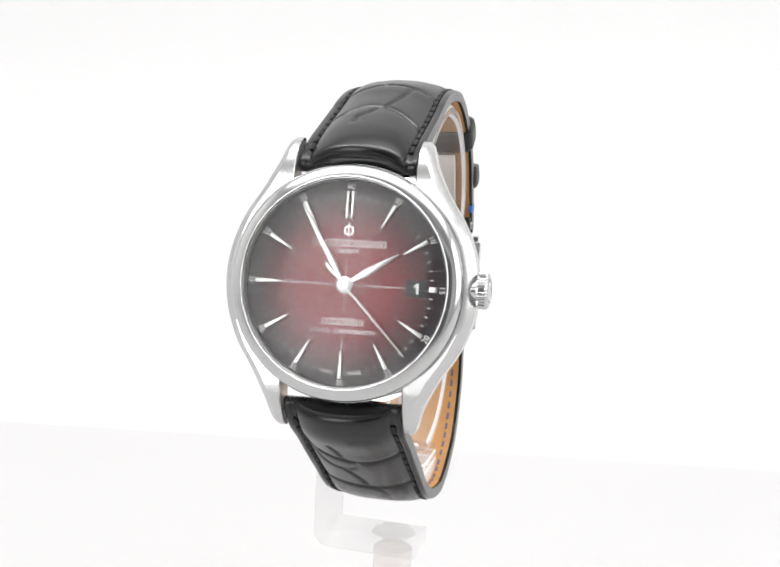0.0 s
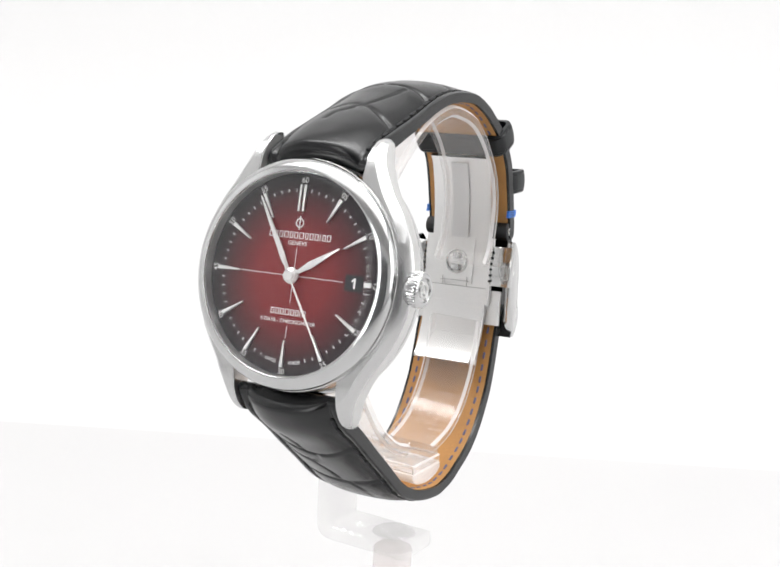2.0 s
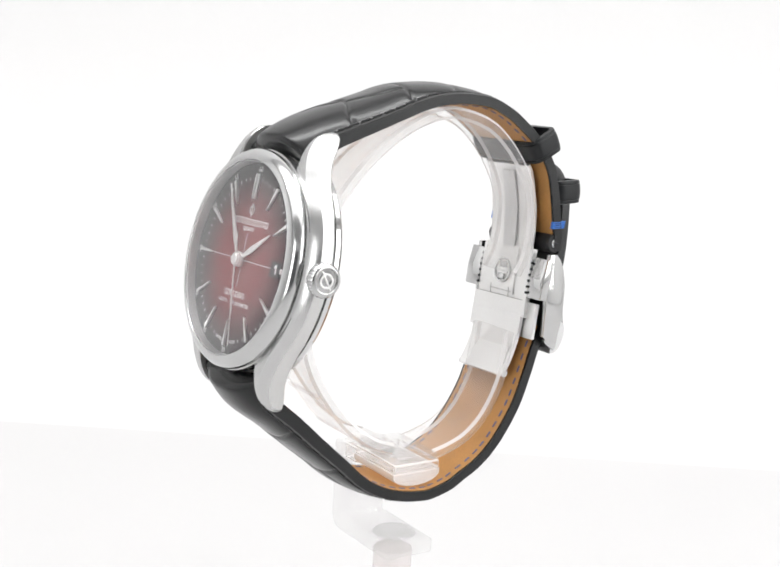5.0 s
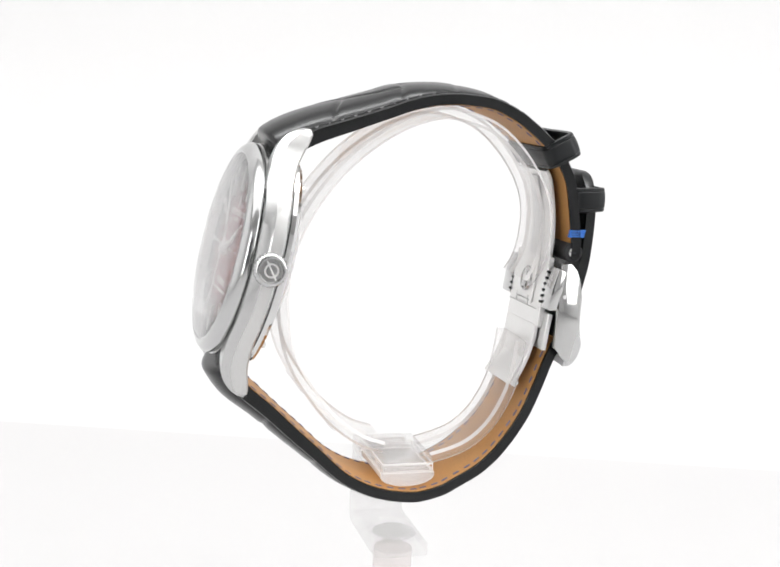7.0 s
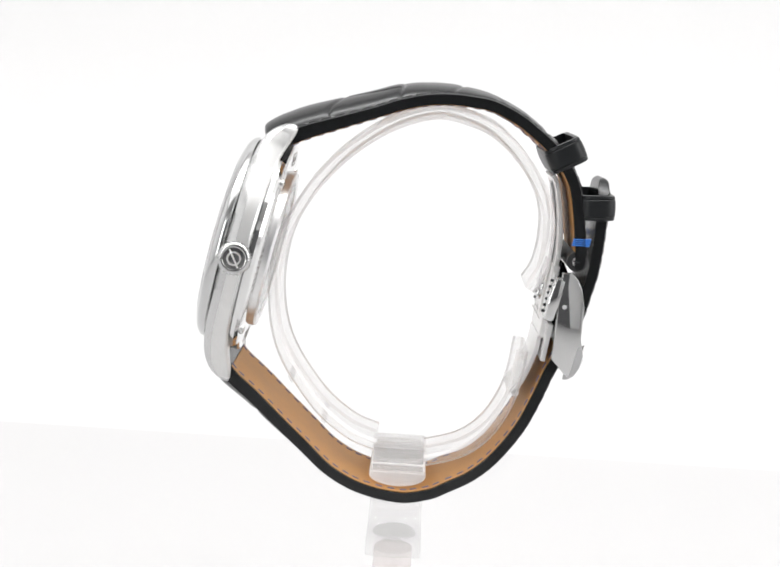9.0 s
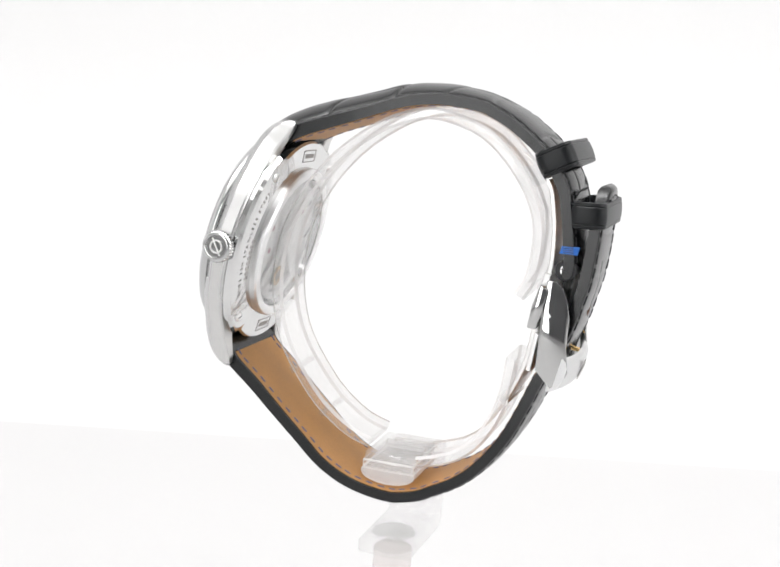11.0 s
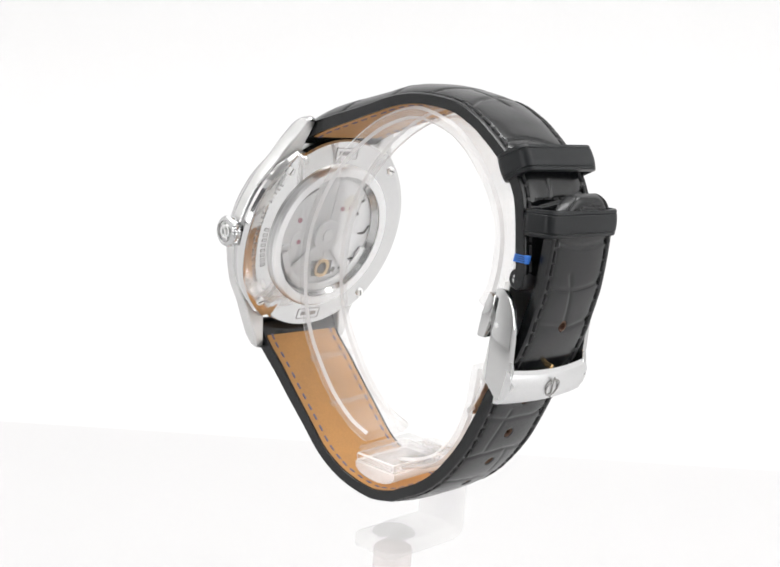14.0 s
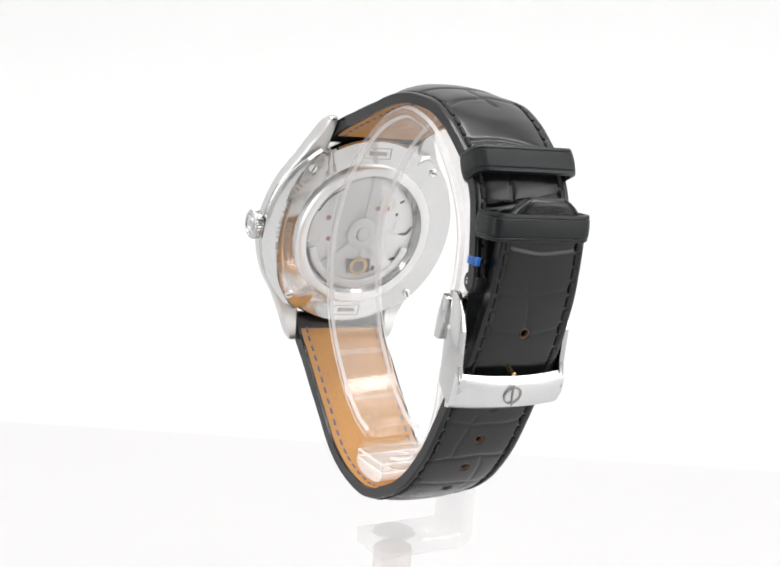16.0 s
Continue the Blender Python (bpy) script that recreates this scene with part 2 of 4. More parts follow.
# ---- the studio ----
def studio():
    def sheet(name, verts, faces, material, label, category):
        me = bpy.data.meshes.new(name)
        me.from_pydata(verts, [], faces)
        me.materials.append(material)
        me.shade_smooth()
        me.set_sharp_from_angle(angle=math.radians(30))
        ob = new(name, me)
        return tagged(ob, label, category, kind="structure")

    bm = box(-0.9, 0.9, -1.0, 0.20, -0.02, 0.0, 0)
    me = bpy.data.meshes.new("floor")
    bm.to_mesh(me), bm.free()
    me.materials.append(TABLE)
    tagged(new("floor", me), "matt white table surface of the photo set", "floor", kind="structure")
    prof = [(0.20, 0.0)] + [(0.20 + 0.20 * math.sin(a), 0.20 - 0.20 * math.cos(a)) for a in np.linspace(0.015, math.pi / 2, 48)] + [(0.40, 0.8), (0.42, 0.8), (0.42, -0.02), (0.20, -0.02)]
    n = len(prof)
    verts = [(x, y, z) for x in (-0.9, 0.9) for y, z in prof]
    sheet("backdrop", verts, [(i, (i + 1) % n, n + (i + 1) % n, n + i) for i in range(n)] + [tuple(range(n)), tuple(range(2 * n - 1, n - 1, -1))], BACKDROP, "curved white paper backdrop behind the display", "backdrop")
    for name, b, mat in (("wall_west", (-0.92, -0.9, -1.0, 0.42, -0.02, 0.8), TENT_WALL), ("wall_east", (0.9, 0.92, -1.0, 0.42, -0.02, 0.8), TENT_WALL), ("wall_south_1", (-0.92, -0.48, -1.02, -1.0, -0.02, 0.8), TENT_WALL), ("wall_south_2", (-0.48, 0.38, -1.02, -1.0, -0.02, 0.6), DARK_WALL), ("wall_south_4", (-0.48, 0.38, -1.02, -1.0, 0.6, 0.8), TENT_WALL), ("wall_south_3", (0.38, 0.92, -1.02, -1.0, -0.02, 0.8), TENT_WALL),
                         ("ceiling", (-0.92, 0.92, -1.02, 0.42, 0.8, 0.82), WHITE_WALL)):
        bm = box(*b, 0)
        me = bpy.data.meshes.new(name)
        bm.to_mesh(me), bm.free()
        me.materials.append(mat)
        tagged(new(name, me), "plain studio " + ("ceiling" if name == "ceiling" else "wall") + " closing the photo set", "ceiling" if name == "ceiling" else "wall", kind="structure")


studio()


# ---- the wristwatch ----
watch = tagged(new("wristwatch"), "steel wristwatch with smoked red dial on black alligator strap", "wristwatch")
watch.matrix_basis = pose(0, 0, WATCH_BASE, 0, 0, TURN[0][1])


def shell(name, bm, material, parent, label="", sharp=35):
    return part(name, bm, material, parent, label, SHELL, sharp)


def polish(ob, material, chosen):
    """Give the faces whose centre passes chosen (millimetres of the case) a second, polished material."""
    ob.data.materials.append(material)
    back_to = SHELL.inverted()
    for face in ob.data.polygons:
        if chosen(back_to @ face.center / MM, back_to.to_3x3() @ face.normal):
            face.material_index = 1
    return ob


def waisted(bm, limit):
    """Draw a turned ring in between the horns, where the strap ends lie."""
    for v in bm.verts:
        r = math.hypot(v.co.x, v.co.z)
        if abs(v.co.x) < 11.4 and abs(v.co.z) > 14 and r > limit:
            v.co.x, v.co.z = v.co.x * limit / r, v.co.z * limit / r
    return bm


def case_parts():
    body = shell("case_middle", waisted(lathe([(15.5, 0.0), (18.9, 0.0), (19.2, 0.1), (20.9, 1.55), (21.05, 1.85), (21.1, 3.85), (20.9, 4.2), (20.5, 4.5), (15.5, 4.5)], 144), 19.15), BRUSHED, watch, "brushed steel case flank with polished shoulder", sharp=25)
    polish(body, SHOULDER, lambda c, n: c.y < 1.75 or c.y > 4.0)
    shell("bezel", lathe([(16.75, -2.2), (16.8, -2.42), (16.95, -2.5), (17.15, -2.47), (17.9, -2.2), (18.45, -1.85), (18.85, -1.4), (19.02, -1.0), (19.05, -0.6), (19.0, -0.3), (18.8, -0.14), (16.9, -0.14)], 144), BEZEL, watch, "polished steel bezel", sharp=50)
    shell("dial_flange", lathe([(16.5, 0.05), (16.6, -0.2), (16.7, -2.1), (16.88, -2.1), (16.88, 0.05)]), SATIN, watch, "grey inner flange ring")
    shell("crystal", lathe([(0.02, -3.45), (5, -3.4), (10, -3.25), (14, -3.0), (16.2, -2.74), (16.74, -2.45)], 96, closed=False), CRYSTAL, watch, "domed clear sapphire crystal").visible_shadow = False
    # Four horns: cross-sections along z, inner side straight, outer side flowing out of the round of the case.
    zs = np.array([7.0, 9.0, 11.0, 13.0, 15.0, 17.0, 18.5, 19.8, 21.0, 22.0, 22.8, 23.4, 23.8])
    outer = [19.8, 19.05, 18.05, 16.7, 15.35, 14.3, 13.55, 12.95, 12.6, 12.3, 12.05, 11.75, 11.3]
    front = [0.25, 0.15, 0.05, 0.0, 0.05, 0.2, 0.45, 0.8, 1.35, 2.05, 2.9, 3.8, 4.8]
    back = [4.3, 4.3, 4.3, 4.3, 4.4, 4.65, 4.95, 5.4, 5.85, 6.15, 6.3, 6.3, 6.1]
    slope = [1.5, 1.5, 1.5, 1.5, 1.45, 1.4, 1.35, 1.3, 1.2, 1.1, 0.95, 0.75, 0.4]
    fine = np.concatenate([np.linspace(a, b, 3, endpoint=False) for a, b in zip(zs, zs[1:])] + [zs[-1:]])
    table = [np.interp(fine, zs, col) for col in (outer, front, back, slope)]
    kernel = np.array([0.25, 0.5, 0.25])
    table = [np.concatenate([col[:1], np.convolve(col, kernel, "valid"), col[-1:]]) for col in table]
    for sx in (1, -1):
        for sz in (1, -1):
            bm = bmesh.new()
            rows = []
            for z, xo, yf, yb, c in zip(fine, *table):
                xi = max(10.1, math.sqrt(max(0.0, 18.4 ** 2 - z * z)))
                xo = max(xo, xi + 0.9)
                c = min(c, (xo - xi) * 0.75, (yb - yf) * 0.4)
                sec = [(xi, yf + 0.25), (xi + 0.2, yf), (max(xi + 0.25, xo - c), yf), (xo - 0.06, yf + c), (xo, yf + c + 0.12), (xo, yb - 0.35), (xo - 0.35, yb), (xi + 0.25, yb), (xi, yb - 0.25)]
                rows.append([bm.verts.new((sx * x, y, sz * z)) for x, y in sec])
            k = len(rows[0])
            for a, b in zip(rows, rows[1:]):
                for i in range(k):
                    bm.faces.new((a[i], a[(i + 1) % k], b[(i + 1) % k], b[i]))
            bm.faces.new(rows[0]), bm.faces.new(rows[-1])
            horn = shell("lug", bm, BRUSHED, watch, "curved steel lug with polished top edge", sharp=28)
            polish(horn, SHOULDER, lambda c, n: n.y < -0.35 or abs(c.z) > 23.2)
    for sz in (1, -1):
        shell("spring_bar", lathe([(0.05, -10.3), (0.5, -10.3), (0.5, 10.3), (0.05, 10.3)], 16, closed=False, about="x", centre=(0, 4.1, 20.6 if sz > 0 else -21.2)), STEEL, watch)
    # Crown with fluted flank; its end is a dark mirror dish with a raised ring mark.
    bm = bmesh.new()
    teeth, rings = 30, []
    for x, r, cut in ((19.5, 1.7, 0), (20.9, 1.7, 0), (20.95, 2.5, 0), (21.05, 2.85, 0.15), (22.2, 2.95, 0.17), (22.55, 2.75, 0.1), (22.75, 2.5, 0), (22.85, 2.2, 0), (22.8, 2.0, 0), (22.55, 1.9, 0)):
        ring = []
        for i in range(teeth * 4):
            a = 2 * math.pi * i / (teeth * 4)
            rr = r - (cut if i % 4 in (0, 1) else 0)
            ring.append(bm.verts.new((x, 2.45 + rr * math.cos(a), 0.05 + rr * math.sin(a))))
        rings.append(ring)
    for a, b in zip(rings, rings[1:]):
        for i in range(len(a)):
            bm.faces.new((a[i], a[(i + 1) % len(a)], b[(i + 1) % len(a)], b[i]))
    bm.faces.new(rings[0]), bm.faces.new(rings[-1])
    crown = shell("crown", bm, BEZEL, watch, "fluted polished steel crown")
    polish(crown, STEEL, lambda c, n: c.x > 22.5 and math.hypot(c.y - 2.45, c.z - 0.05) < 1.85)
    bar = box(22.5, 22.85, -0.13, 0.13, -1.75, 1.75, 0.04)
    bar.transform(pose(0, 2.45, 0.05) @ Matrix.Rotation(radians(38), 4, "X"))
    shell("emblem", joined(lathe([(0.95, 22.5), (0.95, 22.8), (1.25, 22.8), (1.25, 22.5)], 32, about="x", centre=(0, 2.45, 0.05)), bar), MARKER, crown, "raised ring emblem")
    return body


def caseback():
    back = shell("caseback", waisted(lathe([(14.0, 6.55), (14.6, 6.53), (19.4, 6.25), (20.5, 5.9), (20.9, 5.3), (20.85, 4.55), (14.0, 4.5)], 144), 19.75), CASEBACK, watch, "mirror-polished steel caseback with engraved rim", sharp=25)
    shell("glass_ring", lathe([(14.75, 6.4), (14.7, 7.5), (14.35, 7.85), (13.75, 7.92), (12.75, 7.75), (12.7, 6.4)], 120), RING, back, "satin steel ring round the display glass")
    shell("inner_ring", lathe([(11.75, 6.3), (12.65, 7.55), (12.72, 7.55), (12.72, 6.2), (11.75, 6.2)], 120), STEEL, back, "polished sloping inner ring")
    shell("back_crystal", lathe([(0.02, 7.68), (8, 7.66), (12.72, 7.6)], 72, closed=False), BACK_CRYSTAL, back, "clear display back").visible_shadow = False
    shell("movement_plate", lathe([(0.02, 6.0), (12.6, 6.0), (12.6, 5.6), (0.02, 5.6)], 72, closed=False), PALE_PLATE, back, "pale grained movement plate")

    def sector(a0, a1, r0, r1, y0, y1, n=30):
        an = np.radians(np.linspace(a0, a1, n))
        return prism([(r1 * math.cos(a), r1 * math.sin(a)) for a in an] + [(r0 * math.cos(a), r0 * math.sin(a)) for a in an[::-1]], y0, y1, "y", 0.06)

    def stroke(points, wide, y0, y1):
        """A slim bent groove along (x, z) points."""
        p = spline(points, 0.5)[1]
        w = np.gradient(p, axis=0)
        nrm = np.stack([-w[:, 1], w[:, 0]], 1) / np.linalg.norm(w, axis=1)[:, None] * wide / 2
        return prism([tuple(v) for v in p + nrm] + [tuple(v) for v in (p - nrm)[::-1]], y0, y1, "y")

    # Bridges with thin dark gaps between them.
    for a0, a1, r0, r1, y in ((-8, 88, 3.1, 11.6, 6.22), (92, 176, 3.1, 11.6, 6.2), (181, 262, 3.1, 11.6, 6.18), (300, 350, 3.1, 11.6, 6.2)):
        shell("bridge", sector(a0, a1, r0, r1, 5.98, y), PALE_PLATE, back)
    # Open-worked winding weight: heavy rim, two spokes and a broad hub.
    weight = joined(sector(196, 344, 10.2, 11.65, 6.5, 6.9), prism([(-1.9, -1.5), (-8.6, -6.6), (-6.9, -8.4), (-0.6, -2.2)], 6.5, 6.75, "y", 0.05), prism([(1.9, -1.5), (8.6, -6.6), (6.9, -8.4), (0.6, -2.2)], 6.5, 6.75, "y", 0.05),
                    lathe([(1.5, 6.45), (3.3, 6.45), (3.3, 6.75), (3.0, 6.85), (1.5, 6.85)], 48))
    shell("winding_rotor", weight, PALE_PLATE, back, "pale open-worked winding rotor")
    shell("rotor_hub", lathe([(0.05, 6.4), (1.35, 6.4), (1.35, 6.9), (1.1, 7.0), (0.05, 7.0)], 36, closed=False), MARKER, back)
    for x, z, r, mat in ((-4.6, 6.4, 1.9, PALE_GILT), (6.6, 5.0, 1.7, PALE_PLATE), (-8.6, 1.6, 1.5, PALE_PLATE), (7.2, -1.2, 1.9, PALE_PLATE)):
        shell("wheel", lathe([(0.05, 6.1), (r, 6.1), (r, 6.3), (r - 0.2, 6.34), (0.05, 6.34)], 36, closed=False, centre=(x, 0, z)), mat, back)
    for x, z in ((8.0, 3.3), (-2.6, 5.4), (-4.7, 5.5), (7.2, -1.2)):
        shell("jewel", lathe([(0.05, 6.2), (0.5, 6.2), (0.5, 6.42), (0.05, 6.42)], 18, closed=False, centre=(x, 0, z)), RUBY, back)
    for pts, wide in (([(-5.5, -7.6), (-7.0, -6.2), (-8.3, -5.5), (-9.4, -5.4), (-10.6, -3.4)], 0.5), ([(-8.5, 0.1), (-10.2, 0.0), (-11.3, 1.6)], 0.55), ([(8.3, -2.0), (7.0, -2.3), (5.9, -1.2)], 0.4), ([(6.9, -6.6), (5.6, -6.2)], 0.45),
                      ([(-7.4, 4.4), (-7.0, 4.0)], 0.6), ([(-8.3, 7.2), (-7.4, 6.7)], 0.45), ([(-9.0, 9.0), (-6.6, 9.8)], 0.35), ([(10.4, 4.6), (8.4, 7.6), (5.0, 9.8)], 0.3), ([(-4.3, -7.2), (-3.9, -8.2)], 0.9)):
        shell("recess", stroke(pts, wide, 6.2, 6.26), DARK_GAP, back)
    shell("balance_cutout", prism([(2.2, -5.6), (-3.2, -5.6), (-3.6, -8.6), (1.6, -8.9)], 6.2, 6.25, "y"), DARK_GAP, back)
    shell("balance_wheel", lathe([(1.2, 6.24), (2.0, 6.24), (2.0, 6.4), (1.2, 6.4)], 32, centre=(-0.8, 0, -7.2)), BRASS, back, "gilt balance wheel")
    for sx in (1, -1):
        for sz in (1, -1):
            x, z = sx * 13.45, sz * 13.4
            scr = shell("screw", lathe([(0.05, 6.2), (0.85, 6.2), (0.85, 6.52), (0.65, 6.66), (0.05, 6.66)], 24, closed=False, centre=(x, 0, z)), MARKER, back)
            slot = box(-0.7, 0.7, 6.64, 6.69, -0.12, 0.12, 0)
            slot.transform(pose(x, 0, z) @ Matrix.Rotation(radians(40 * sx + 25 * sz), 4, "Y"))
            shell("slot", slot, DARK_GAP, scr)

    # Engraving round the rim; the maker's plates and the number are plain bars.
    def rim(radius, a, lift=0.03):
        return pose(radius * math.sin(a), 6.53 - (radius - 14.6) * 0.058 + lift, radius * math.cos(a)) @ Matrix.Rotation(a, 4, "Y") @ Matrix.Rotation(radians(3.3), 4, "X")

    words, spot = [], 119.0
    for ch in "SWISS 50M STAINLESS STEEL":
        if ch != " ":
            words.append(lettering(ch, 1.15, rim(18.2, radians(spot)) @ Matrix.Rotation(math.pi, 4, "Z"), 0.03))
        spot -= 1.7 if ch in "I " else 2.95
    shell("engraving", joined(*words), ENGRAVED, back)
    bars = []
    for i in range(8):
        b = joined(box(-0.32, -0.18, -0.03, 0.03, -0.55, 0.55, 0), box(0.18, 0.32, -0.03, 0.03, -0.55, 0.55, 0), box(-0.18, 0.18, -0.03, 0.03, 0.42, 0.55, 0), box(-0.18, 0.18, -0.03, 0.03, -0.55, -0.42, 0))
        b.transform(rim(16.2, radians(110 - 3.7 * i)))
        bars.append(b)
    shell("number_bar", joined(*bars), ENGRAVED, back)
    for turn in (0, math.pi):
        b = joined(box(-2.9, 2.9, -0.03, 0.03, -1.15, -1.0, 0), box(-2.9, 2.9, -0.03, 0.03, 1.0, 1.15, 0), box(-2.9, -2.75, -0.03, 0.03, -1.0, 1.0, 0), box(2.75, 2.9, -0.03, 0.03, -1.0, 1.0, 0), box(-1.9, 1.9, -0.03, 0.03, -0.4, 0.4, 0))
        b.transform(rim(17.0, turn))
        shell("maker_plate", b, ENGRAVED, back)


def dial_parts():
    dial = part("dial", lathe([(0.02, 0.0), (16.9, 0.0), (16.9, 0.4), (0.02, 0.4)], 96, closed=False), DIAL, watch, "smoked red dial darkening to black at the rim")

    def ray(a, r0, r1, w0, w1, y0, y1, off=0.0, bevel=0.05):
        poly = [(off - w0 / 2, r0), (off + w0 / 2, r0), (off + w1 / 2, r1), (off - w1 / 2, r1)]
        bm = prism(poly, y1, y0, "y", bevel)
        bm.transform(Matrix.Rotation(radians(a), 4, "Y"))
        return bm

    for i in range(12):
        if i == 0:
            for off in (-0.42, 0.42):
                part("hour_marker", ray(0, 10.6, 15.0, 0.36, 0.42, -0.45, -0.01, off), MARKER, dial, "applied steel twelve o'clock marker")
        elif i == 3:
            part("hour_marker", ray(90, 13.7, 15.0, 0.8, 0.8, -0.45, -0.01), MARKER, dial, "short applied steel marker beside the date")
        else:
            part("hour_marker", ray(30 * i, 10.6, 15.0, 0.22, 0.66, -0.45, -0.01), MARKER, dial, "applied wedge-shaped steel hour marker")
    first = None
    for i in range(60):
        if i % 5 and i not in (29, 31, 28, 32):
            if first is None:
                first = part("minute_tick", ray(0, 13.8, 14.35, 0.14, 0.14, -0.03, 0.0, 0, 0), PRINT, dial)
                base_turn = CASE @ Matrix.Rotation(radians(6 * i), 4, "Y") @ CASE.inverted()
                first.matrix_basis = base_turn
            else:
                twin(first, CASE @ Matrix.Rotation(radians(6 * i), 4, "Y") @ CASE.inverted())
    for i in range(12):
        a = 30.0 * i
        flip = 4 <= i <= 8
        m = Matrix.Rotation(radians(a), 4, "Y") @ pose(0, -0.02, 15.72) @ Matrix.Rotation(math.pi if flip else 0, 4, "Y")
        part("minute_numeral", lettering("%02d" % (5 * i or 60), 1.32, m, 0.015), PRINT, dial)
    part("cross_line", box(-10.3, 9.6, -0.02, 0.02, -0.05, 0.05, 0), PRINT, dial)
    part("cross_line", box(-0.05, 0.05, -0.02, 0.02, -4.5, 4.6, 0), PRINT, dial)
    part("cross_line", box(-0.05, 0.05, -0.02, 0.02, -10.2, -8.3, 0), PRINT, dial)
    part("emblem", joined(lathe([(0.6, -0.12), (0.6, 0.0), (0.8, 0.0), (0.8, -0.12)], 32, centre=(0, 0, 8.7)), box(-0.11, 0.11, -0.14, 0.0, 7.6, 9.8, 0.03)), MARKER, dial, "applied steel ring emblem")

    def bars(x0, widths, gap, z, h):
        out, x = [], x0
        for w in widths:
            k = 0.13
            out.append(box(x, x + k, -0.03, 0.0, z - h / 2, z + h / 2, 0))
            if w > 0.4:
                out += [box(x + w - k, x + w, -0.03, 0.0, z - h / 2, z + h / 2, 0), box(x + k, x + w - k, -0.03, 0.0, z + h / 2 - k, z + h / 2, 0), box(x + k, x + w - k, -0.03, 0.0, z - h / 2, z - h / 2 + k, 0)]
            x += w + gap
        return joined(*out)

    part("name_bar", bars(-5.75, (0.72, 0.72, 0.72, 0.86, 0.62, 0.7, 0.9, 0.62, 0.72, 0.72, 0.26, 0.62, 0.72), 0.26, 6.65, 1.05), PRINT, dial, "white printed name bars")
    part("place_name", lettering("GENEVE", 1.0, pose(0, -0.02, 5.35), 0.015, 1.05), PRINT, dial)
    part("name_bar", bars(-3.55, (0.68, 0.72, 0.7, 0.86, 0.72, 0.6, 0.26, 0.64), 0.24, -5.95, 1.0), PRINT, dial, "white printed name bars")
    part("legend", lettering("5 DAYS - CHRONOMETER", 0.95, pose(0, -0.02, -7.5), 0.012, 0.98), PRINT, dial)
    for text, x in (("SWISS", -2.35), ("MADE", 2.35)):
        a = math.atan2(x, -14.0)
        m = pose(x, -0.02, -14.0) @ Matrix.Rotation(a + math.pi, 4, "Y")
        part("origin_mark", lettering(text, 0.85, m, 0.012), PRINT, dial)
    part("date_window", joined(box(9.95, 13.35, -0.03, 0.02, -1.35, 1.35, 0)), BLACK_PLATE, dial, "black date window")
    part("date_numeral", prism([(11.95, 0.85), (11.95, -0.85), (11.6, -0.85), (11.6, 0.35), (11.2, 0.12), (11.2, 0.42), (11.65, 0.85)], -0.03, -0.07, "y"), PRINT, dial)
    return dial


def pointer(name, outline, y0, y1, angle, label, hub=0.0):
    """A slim pointer lying in the case frame, turned to its angle."""
    bm = prism(outline, y1, y0, "y", 0.06)
    if hub:
        bm = joined(bm, lathe([(0.05, y1), (hub, y1), (hub, y0 - 0.1), (hub * 0.8, y0 - 0.25), (0.05, y0 - 0.25)], 36, closed=False))
    ob = part(name, bm, MARKER, watch, label, frame_matrix=Matrix.Identity(4))
    ob.matrix_basis = CASE @ Matrix.Rotation(radians(angle), 4, "Y")
    return ob


def leaf(length, wide, neck, tail=0.0):
    right = [(neck, 0.3), (neck, 1.8), (wide * 0.75, 2.8), (wide, 3.8), (wide * 0.92, length * 0.45), (wide * 0.55, length * 0.75), (0.10, length)]
    return right + [(-x, z) for x, z in right[::-1]]


case_parts()
caseback()
dial_parts()
pointer("hour_hand", leaf(10.0, 0.62, 0.36), -0.75, -0.5, 58.6, "polished steel leaf-shaped hour pointer", 1.35)
pointer("minute_hand", leaf(14.6, 0.50, 0.34), -1.15, -0.9, 328.6, "polished steel leaf-shaped minute pointer", 1.2)
second = pointer("second_hand", [(0.16, -4.6), (0.30, -4.2), (0.30, -2.6), (0.14, -1.9), (0.19, 6.0), (0.10, 15.0), (-0.10, 15.0), (-0.19, 6.0), (-0.14, -1.9), (-0.30, -2.6), (-0.30, -4.2), (-0.16, -4.6)], -1.5, -1.32, 136.0, "thin steel seconds pointer", 1.0)


